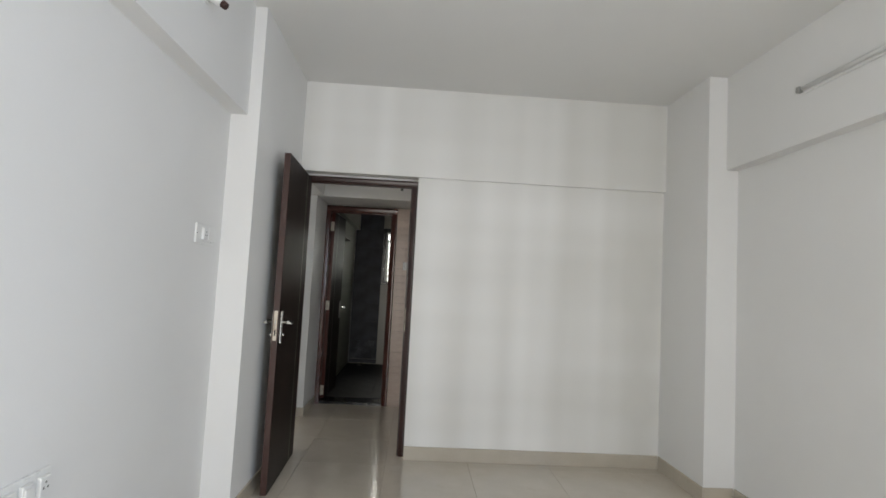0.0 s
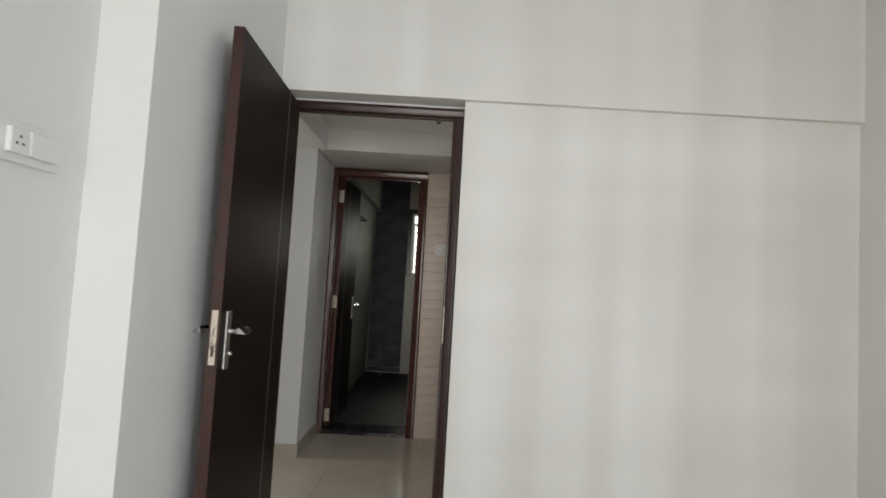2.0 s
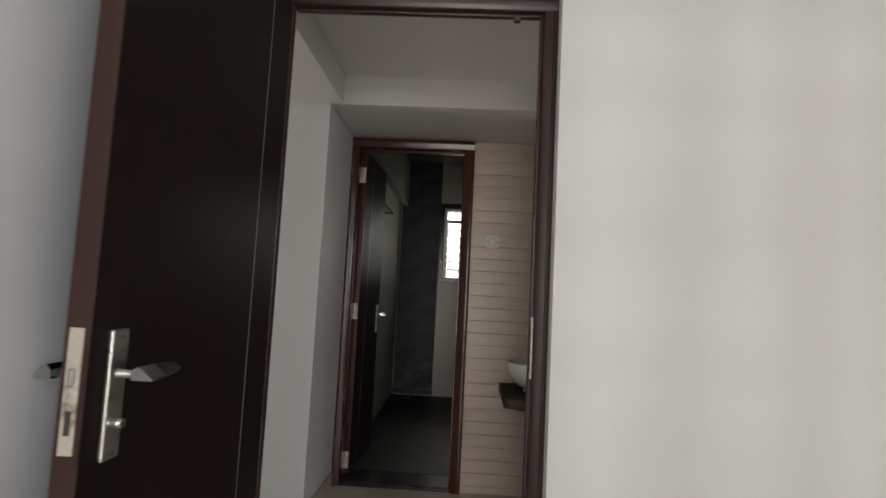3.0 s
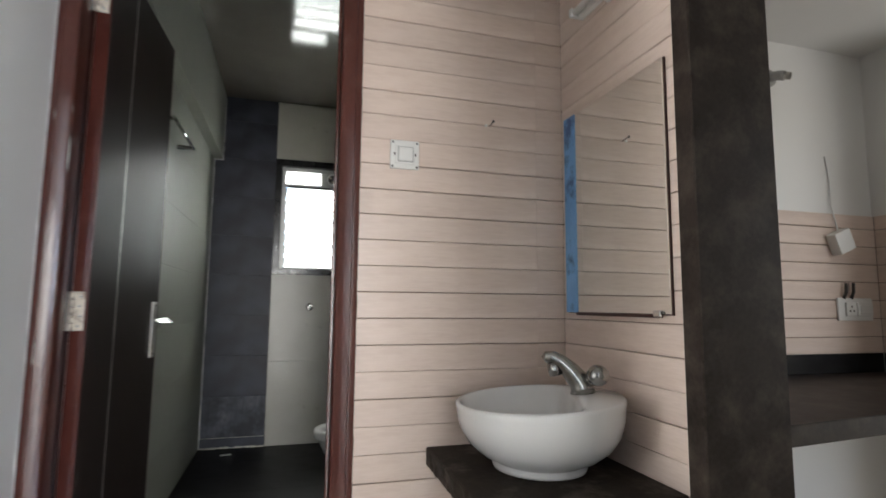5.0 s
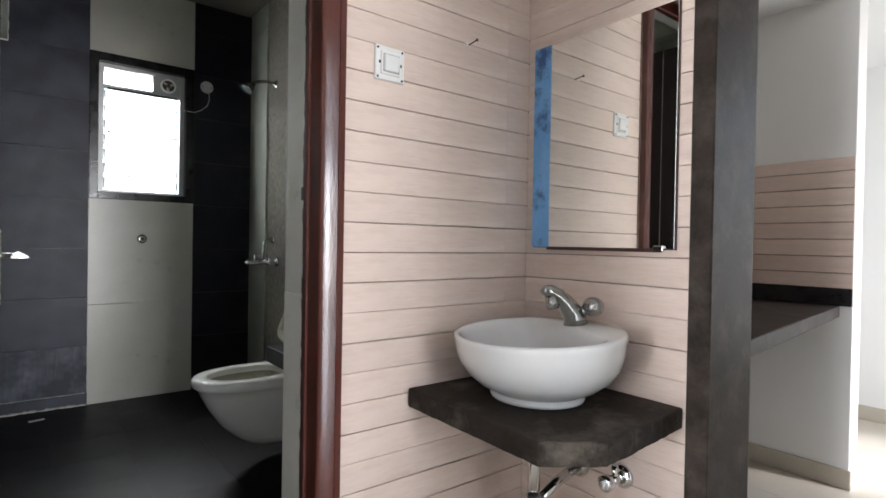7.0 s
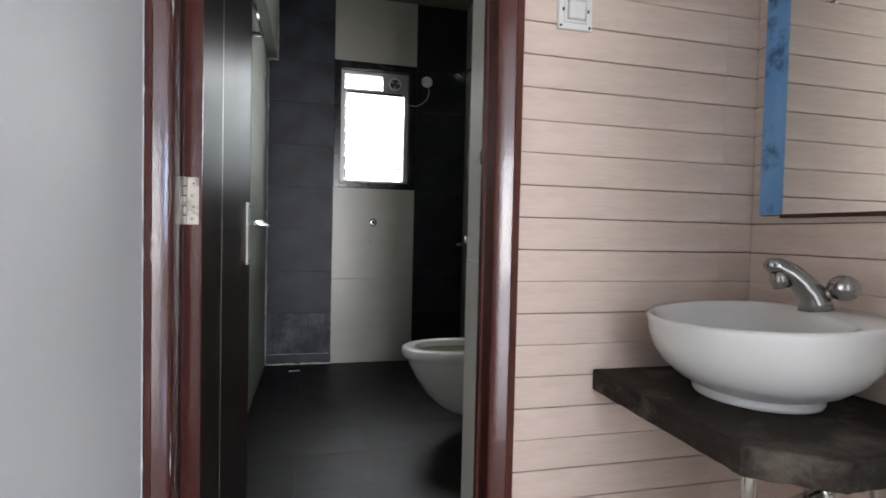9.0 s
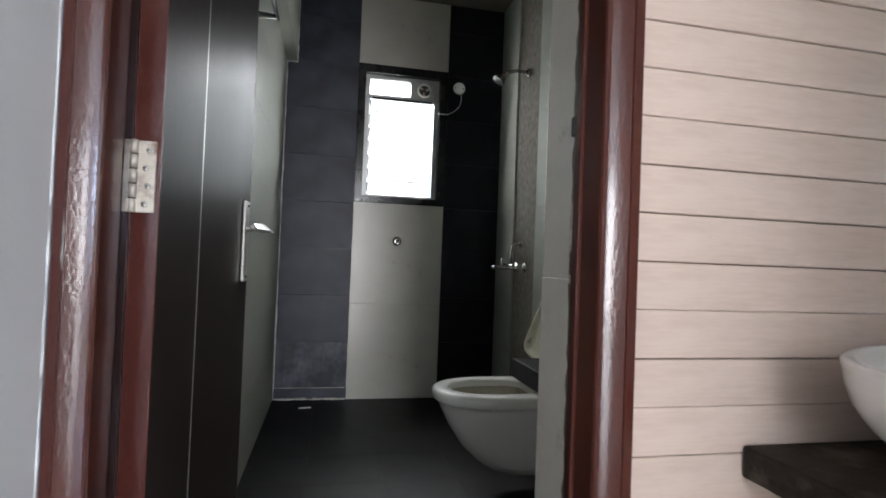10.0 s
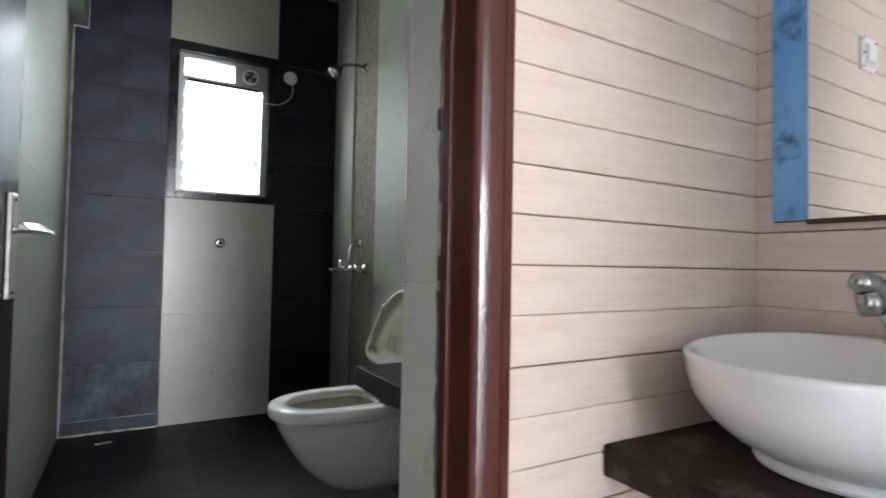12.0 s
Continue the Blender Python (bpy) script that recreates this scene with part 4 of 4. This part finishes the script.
wc = thing("toilet", (WX, WY, 0.12), "off-white ceramic wall-hung toilet bowl without a seat", "toilet")
part("bowl", loft([wc_ring(0.960, 0.100, WX, 0.134), wc_ring(0.925, 0.118, WX, 0.141), wc_ring(0.880, 0.134, WX, 0.172), wc_ring(0.825, 0.150, WX, 0.225),
                   wc_ring(0.775, 0.164, WX, 0.300), wc_ring(0.742, 0.170, WX, 0.365), wc_ring(0.731, 0.1725, WX, 0.392), wc_ring(0.722, 0.1765, WX, 0.397),
                   wc_ring(0.711, 0.182, WX, 0.404), wc_ring(0.711, 0.182, WX, 0.428), wc_ring(0.715, 0.179, WX, 0.436), wc_ring(0.722, 0.173, WX - 0.01, WZ),
                   wc_ring(0.768, 0.120, 1.092, WZ), wc_ring(0.774, 0.114, 1.086, WZ - 0.007), wc_ring(0.772, 0.116, 1.088, WZ - 0.026)], True, False), WCCER, wc)
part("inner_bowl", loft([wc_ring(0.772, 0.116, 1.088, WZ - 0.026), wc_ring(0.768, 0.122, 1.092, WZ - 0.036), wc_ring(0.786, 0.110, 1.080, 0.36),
                         wc_ring(0.84, 0.085, 1.05, 0.27), wc_ring(0.90, 0.045, 1.02, 0.20)], False, True), WCINN, wc, "stained inner bowl, its shade in the colour")
for s in (-1, 1):
    part("side_cap", tube([(1.130, WY + s * 0.155, 0.335), (1.130, WY + s * 0.1685, 0.335), (1.130, WY + s * 0.1700, 0.335)], [0.045, 0.045, 0.041], 26), WCCER, wc, "round fixing cover")

seat = thing("loose_toilet_cover", (1.31, 1.62, 0.404), "yellowed white plastic toilet lid leaning on the wall", "toilet seat")


def lid_ring(scale, y):
    out = []
    for k in range(48):
        a = 2 * math.pi * k / 48
        c, s = math.cos(a), math.sin(a)
        wx = 0.186 * c
        zz2 = 0.170 + (0.170 * s if s > 0 else -0.170 * abs(s) ** 0.28)
        if s < 0:
            wx = math.copysign(0.186 * abs(c) ** 0.45, c)
        w = 1 - 0.40 * (zz2 / 0.34)
        out.append((wx * scale * w, y, 0.170 + (zz2 - 0.170) * scale))
    return out


LIDM = (Matrix.Translation((1.304, 1.63, 0.444)) @ Matrix.Rotation(radians(-80), 4, "Z") @ Matrix.Rotation(radians(12), 4, "Y")
        @ Matrix.Rotation(radians(-9), 4, "X") @ Matrix.Diagonal((1.0, 1.0, 1.12, 1.0)))
lid = turned(loft([lid_ring(0.96, 0.018), lid_ring(1.0, 0.012), lid_ring(1.0, -0.006), lid_ring(0.975, -0.014), lid_ring(0.90, -0.014), lid_ring(0.86, -0.004), lid_ring(0.5, 0.000)], True, True), LIDM)
shell = part("shell", lid, LIDPL, seat)
for dx, dz in ((-0.118, 0.235), (0.118, 0.235), (-0.135, 0.07), (0.135, 0.07)):
    part("buffer", turned(ball((dx, -0.014, dz), 0.012, (1, 0.6, 1.3), seg=12), LIDM), LIDPL, seat)
part("label_patch", turned(boxes((-0.035, -0.0025, 0.085, 0.035, -0.0005, 0.15)), LIDM), SKIRT, seat, "faded paper label")

cist = thing("cistern", (1.335, 0.98, 0.530), "plain white plastic cistern block on the ledge", "cistern")
part("tank", boxes((1.262, 0.80, 0.530, BX - 0.002, 1.165, 0.728), bevel=0.014, seg=3), WCCER, cist)
part("tank_lid", boxes((1.256, 0.794, 0.728, BX - 0.002, 1.171, 0.743), bevel=0.005, seg=2), WCCER, cist)
flush = thing("flush_valve", (BX, 1.315, 0.905), "chrome flush valve knob on the bathroom wall", "valve")
part("flange", tube([(BX - 0.001, 1.315, 0.905), (BX - 0.010, 1.315, 0.905), (BX - 0.014, 1.315, 0.905)], [0.046, 0.044, 0.026], 26), CHROME, flush)
part("stem", tube([(BX - 0.012, 1.315, 0.905), (BX - 0.050, 1.315, 0.905)], 0.016, 16), CHROME, flush)
kb = bmesh.new()
for k in range(4):
    a = math.pi / 2 * k + 0.4
    tube([(BX - 0.058, 1.315, 0.905), (BX - 0.060, 1.315 + 0.044 * math.cos(a), 0.905 + 0.044 * math.sin(a))], [0.013, 0.009], 10, bm=kb)
part("star_knob", kb, CHROME, flush)

bar = thing("towel_bar", (-0.01, 1.20, 1.80), "chrome towel bar on the bathroom wall", "towel bar")
part("rail", tube([(0.070, 0.93, 1.835), (0.070, 1.42, 1.835)], 0.008, 14), CHROME, bar)
for y in (0.95, 1.40):
    part("bracket", tube([(-0.010, y, 1.835), (0.0, y, 1.835), (0.070, y, 1.835)], [0.022, 0.012, 0.009], 14), CHROME, bar)

# smeared white cement along the slate's edges
rngc = random.Random(3)


def caulk(p0, p1, r, n, gap=False):
    pts, rad = [], []
    for k in range(n + 1):
        q = Vector(p0).lerp(Vector(p1), k / n)
        pts.append(q + Vector((rngc.uniform(-1, 1), 0, rngc.uniform(-1, 1))) * r * 0.35)
        worn = noise.noise(q * 9.0) * 1.6 + noise.noise(q * 31.0) - 0.25 if gap else rngc.uniform(0.45, 1.25)
        rad.append(r * max(0.03, worn * (0.8 + rngc.random() * 0.6)))
    return tube(pts, rad, 7)


structure("trim_caulk", caulk((0.002, BY - 0.0005, 0.04), (0.002, BY - 0.0005, 2.11), 0.0038, 60), PLASTIC, "thin white cement line up the corner of the slate", "caulk")
structure("trim_caulk", caulk((0.002, BY - 0.002, 0.036), (0.436, BY - 0.002, 0.034), 0.007, 30), PALE, "smeared white cement along the foot of the slate", "caulk")
structure("trim_caulk", caulk((0.01, BY - 0.0008, 0.104), (0.43, BY - 0.0008, 0.104), 0.0022, 30), PALE, "thin pale cement line over the lowest slate course", "caulk")
structure("trim_caulk", caulk((0.0, BY - 0.0035, 2.112), (0.064, BY - 0.0035, 2.112), 0.004, 8), PLASTIC, "white cement line under the beam end", "caulk")
structure("trim_caulk", caulk((0.063, BY - 0.0035, 2.112), (0.063, BY - 0.0035, 2.58), 0.003, 20), PLASTIC, "thin white cement line up the beam end", "caulk")
structure("trim_caulk", caulk((0.438, BY - 0.0005, 0.11), (0.438, BY - 0.0005, 1.27), 0.0018, 40), PALE, "thin pale joint between slate and pale tiles", "caulk")
structure("trim_caulk", caulk((-0.0105, -0.0125, 0.09), (-0.0105, -0.0125, 2.10), 0.0022, 110), PAINT, "ragged white paint line along the door jamb", "caulk")
structure("trim_caulk", caulk((0.0385, -0.0035, 0.03), (0.0385, -0.0035, 2.03), 0.0019, 240, True), PALE, "ragged worn edge of pale primer along the door jamb", "worn paint")
structure("trim_caulk", caulk((0.0052, -0.0132, 0.03), (0.0052, -0.0132, 2.08), 0.0016, 240, True), PALE, "ragged worn edge of pale primer along the door jamb", "worn paint")
structure("trim_caulk", caulk((0.694, 0.0935, 0.03), (0.694, 0.0935, 2.04), 0.0030, 110), CEMENT, "rough cement joint between door frame and marble lining", "caulk")
structure("trim_caulk", caulk((0.7503, 0.012, 0.01), (0.7503, 0.012, 2.09), 0.0022, 90), GROUT, "thin brown joint between door frame and tiles", "caulk")

deb = bmesh.new()
box(deb, 0.165, 2.455, 0.0305, 0.235, 2.478, 0.036, bevel=0.002)
turned(deb, Matrix.Translation((0.2, 2.466, 0)) @ Matrix.Rotation(radians(12), 4, "Z") @ Matrix.Translation((-0.2, -2.466, 0)))
solid("tile_offcut", deb, PALE, "small pale tile offcut lying on the black floor", "debris")

# ---------------------------------------------------------------- kitchen
solid("kitchen_worktop", prism([(1.615, -0.545), (KX - 0.001, -0.400), (KX - 0.001, KY - 0.001), (1.615, KY - 0.001)], 0.742, 0.790, 0.003, 1), GRANITE, "dark granite kitchen worktop slab with a thick edge", "worktop")
solid("backsplash_strip", boxes((1.615, KY - 0.014, 0.791, KX - 0.014, KY - 0.0005, 0.868), bevel=0.002), BLACKST, "black granite upstand behind the worktop", "upstand", "upstands")
solid("backsplash_strip", boxes((KX - 0.014, -0.446, 0.791, KX - 0.0005, KY - 0.014, 0.868), bevel=0.002), BLACKST, "black granite upstand on the end wall", "upstand", "upstands")


def plate_y(name, at, w, h, label, modules):
    x, y, z = at
    root = thing(name, at, label, "socket")
    part("plate", boxes((x - w / 2, y - 0.008, z - h / 2, x + w / 2, y, z + h / 2), bevel=0.002), PLASTIC, root)
    for off, mw, kind in modules:
        mod = part("module", boxes((x + off - mw / 2, y - 0.015, z - h * 0.3, x + off + mw / 2, y - 0.007, z + h * 0.3), bevel=0.0015), PLASTIC, root)
        if kind == "socket":
            for dx, dz in ((0, 0.011), (-0.010, -0.007), (0.010, -0.007)):
                part("pin_hole", boxes((x + off + dx - 0.0035, y - 0.0158, z + dz - 0.0035, x + off + dx + 0.0035, y - 0.0148, z + dz + 0.0035)), DARKPL, mod)
        else:
            part("rocker", boxes((x + off - mw * 0.36, y - 0.019, z - h * 0.2, x + off + mw * 0.36, y - 0.014, z + h * 0.2), bevel=0.002), PLASTIC, mod)
    return root


ks = plate_y("socket_plate", (2.79, KY - 0.012, 1.045), 0.19, 0.092, "white plastic kitchen socket with loose green wires", ((-0.030, 0.055, "socket"), (0.045, 0.085, "rocker")))
for dx in (-0.055, -0.015):
    part("loose_wire", tube([(2.79 + dx, KY - 0.016, 1.088), (2.79 + dx - 0.004, KY - 0.030, 1.115), (2.79 + dx + 0.004, KY - 0.026, 1.150)], 0.006, 8), DARKPL, ks)
hb = thing("hanging_box", (2.72, KY - 0.02, 1.27), "small white plastic box hanging crookedly from its wire", "junction box")
bx = boxes((-0.044, -0.042, -0.044, 0.044, 0.0, 0.044), bevel=0.004, seg=2)
turned(bx, Matrix.Translation((2.715, KY - 0.014, 1.318)) @ Matrix.Rotation(radians(-22), 4, "Y"))
part("box", bx, PLASTIC, hb)
part("wire", tube([(2.712, KY - 0.03, 1.355), (2.706, KY - 0.012, 1.47), (2.714, KY - 0.006, 1.58), (2.702, KY - 0.002, 1.68)], 0.003, 8), PLASTIC, hb)
kc = thing("lamp_holder", (2.425, KY, 1.985), "grey angled lamp holder without a bulb on the kitchen wall", "lamp holder")
part("rose", tube([(2.425, KY, 1.985), (2.425, KY - 0.010, 1.985), (2.425, KY - 0.013, 1.985)], [0.036, 0.035, 0.026], 22), ALU, kc)
part("neck", tube([(2.425, KY - 0.012, 1.985), (2.430, KY - 0.040, 1.982), (2.442, KY - 0.062, 1.974)], [0.020, 0.019, 0.020], 16), ALU, kc)
part("socket", tube([(2.441, KY - 0.060, 1.9745), (2.450, KY - 0.080, 1.967)], [0.016, 0.015], 16), STEEL, kc, "metal bulb socket")

# ---------------------------------------------------------------- tile pieces
_shared = {}


def piece(name, parent, w, h, thick, material, corner, axis, chamfer=0.0022, ends=True):
    """One tile w x h; axis 'y' faces -y, 'x' faces -x, 'X' faces +x, 'z' lies on a floor. corner: its low corner on the back plane."""
    key = (name, round(w, 4), round(h, 4), thick, material.name, axis)
    if key not in _shared:
        bm = bmesh.new()
        back = [(0, 0, 0), (w, 0, 0), (w, h, 0), (0, h, 0)]
        mid = [(x, y, thick - chamfer) for x, y, _ in back]
        c = chamfer
        e = c if ends else 0.0
        front = [(e, c, thick), (w - e, c, thick), (w - e, h - c, thick), (e, h - c, thick)]
        m = {"y": Matrix(((1, 0, 0, 0), (0, 0, -1, 0), (0, 1, 0, 0), (0, 0, 0, 1))),
             "x": Matrix(((0, 0, -1, 0), (-1, 0, 0, 0), (0, 1, 0, 0), (0, 0, 0, 1))),
             "X": Matrix(((0, 0, 1, 0), (1, 0, 0, 0), (0, 1, 0, 0), (0, 0, 0, 1))),
             "z": Matrix.Identity(4)}[axis]
        vs = [[bm.verts.new(m @ Vector(p)) for p in ring] for ring in (back, mid, front)]
        for a, b in zip(vs, vs[1:]):
            for k in range(4):
                bm.faces.new((a[k], a[(k + 1) % 4], b[(k + 1) % 4], b[k]))
        bm.faces.new(vs[2])
        bmesh.ops.recalc_face_normals(bm, faces=bm.faces)
        _shared[key] = mesh_of(name, bm, material)
    ob = new(name, _shared[key])
    ob.parent = parent
    ob.matrix_parent_inverse = parent.matrix_basis.inverted()
    ob.location = corner
    return ob


rng = random.Random(7)
PITCH, Z0 = 0.0743, 0.489
cuts = [0.0] + [Z0 + PITCH * k for k in range(-6, 22)] + [2.105]
for i, (a, b) in enumerate(zip(cuts, cuts[1:])):
    g = rng.choice((0.0022, 0.0014, 0.0007))
    split = 1.308
    for x0, x1 in ((0.7515, split), (split, 1.4005)):
        piece("tile", wall_tile, round(x1 - x0 - 0.0004, 4), round(b - a - g, 4), 0.0125, PLANK, (x0, 0.0282, a), "y", 0.0016, False)
    piece("tile", wall_side, 0.5285, round(b - a - g, 4), 0.0125, PLANK, (1.4132, 0.0158, a), "x", 0.0016, False)
kz = [0.868] + [Z0 + PITCH * k for k in range(6, 13)] + [1.44]
kb_wall, ke_wall = bpy.data.objects["wall_kitchen_back"], bpy.data.objects["wall_kitchen_end"]
structure("trim_kitchen_grout", boxes((1.615, KY - 0.004, 0.868, KX - 0.004, KY - 0.0005, 1.438), (KX - 0.004, -0.4435, 0.868, KX - 0.0005, KY - 0.004, 1.438)),
                        GROUT, "brown grout behind the kitchen dado tiles", "grout")
for a, b in zip(kz, kz[1:]):
    piece("tile", kb_wall, 1.3255, round(b - a - 0.003, 4), 0.008, PLANK, (1.616, KY - 0.0042, a), "y")
    piece("tile", ke_wall, 0.583, round(b - a - 0.003, 4), 0.008, PLANK, (KX - 0.0042, KY - 0.014, a), "x")

# bathroom far wall: slate columns beside a pale panel
rows = [0.03, 0.102] + [0.388 + 0.290 * k for k in range(8)]
rows = [r for r in rows if r < BZ - 0.02] + [BZ]
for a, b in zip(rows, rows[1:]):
    piece("tile", bath_n, 0.4475, round(b - a - 0.001, 4), 0.012, SLATEDRIP if 0.1 < a < 0.2 else SLATEPALE, (-0.010, BY + 0.0122, a), "y", 0.0005)
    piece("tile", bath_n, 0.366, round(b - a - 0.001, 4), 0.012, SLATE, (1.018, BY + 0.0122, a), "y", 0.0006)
for a, b in ((0.03, 0.63), (0.63, 1.270), (2.154, BZ)):
    piece("tile", bath_n, 0.576, round(b - a - 0.0012, 4), 0.011, PALE, (0.4395, BY + 0.0122, a), "y", 0.0008)
# side walls
zr = [0.03 + 0.3 * k for k in range(9)] + [BZ]
yl = [0.226, 0.645, 1.245, 1.845, 2.445, BY - 0.001]
for a, b in zip(zr, zr[1:]):
    for c, d in zip(yl, yl[1:]):
        piece("tile", bath_w, round(d - c - 0.0006, 4), round(b - a - 0.0006, 4), 0.010, SAGE, (-0.0102, c, a), "X", 0.0003)
yr = [BY - 0.001, 2.325]
for a, b in zip(zr, zr[1:]):
    piece("tile", bath_e, round(yr[0] - yr[1] - 0.0006, 4), round(b - a - 0.0006, 4), 0.0115, SAGE, (BX + 0.0122, yr[0], a), "x", 0.0003)
    for c, d in ((1.975, 1.375), (1.375, 0.775), (0.775, 0.227)):
        piece("tile", bath_e, round(c - d - 0.0006, 4), round(b - a - 0.0006, 4), 0.0115, SAGE, (BX + 0.0122, c, a), "x", 0.0003)
# floors
for i in range(5):
    for k in range(9):
        piece("tile", bath_floor, 0.2996, 0.2996, 0.0105, SLATEFL, (-0.05 + 0.3 * i, 0.212 + 0.3 * k, 0.0192), "z", 0.0004)
fl = bpy.data.objects["floor"]
for i in range(6):
    for k in range(13):
        piece("tile", fl, 0.5990, 0.5990, 0.0089, FLOOR, (-0.36 + 0.6 * i, -0.605 - 0.6 * k, -0.0089), "z", 0.0006)
for i in range(6):
    piece("tile", fl, 0.5990, 0.5990, 0.0089, FLOOR, (-0.36 + 0.6 * i, -0.005, -0.0089), "z", 0.0006)
structure("floor_passage", boxes((-4.70, -1.52, -0.010, -0.362, CY, -0.0005)), FLOOR, "cream vitrified tile floor of the passage", "floor")
structure("floor_balcony", boxes((3.242, -1.60, -0.010, 4.35, KY, -0.0005)), FLOOR, "cream vitrified tile floor of the balcony", "floor")
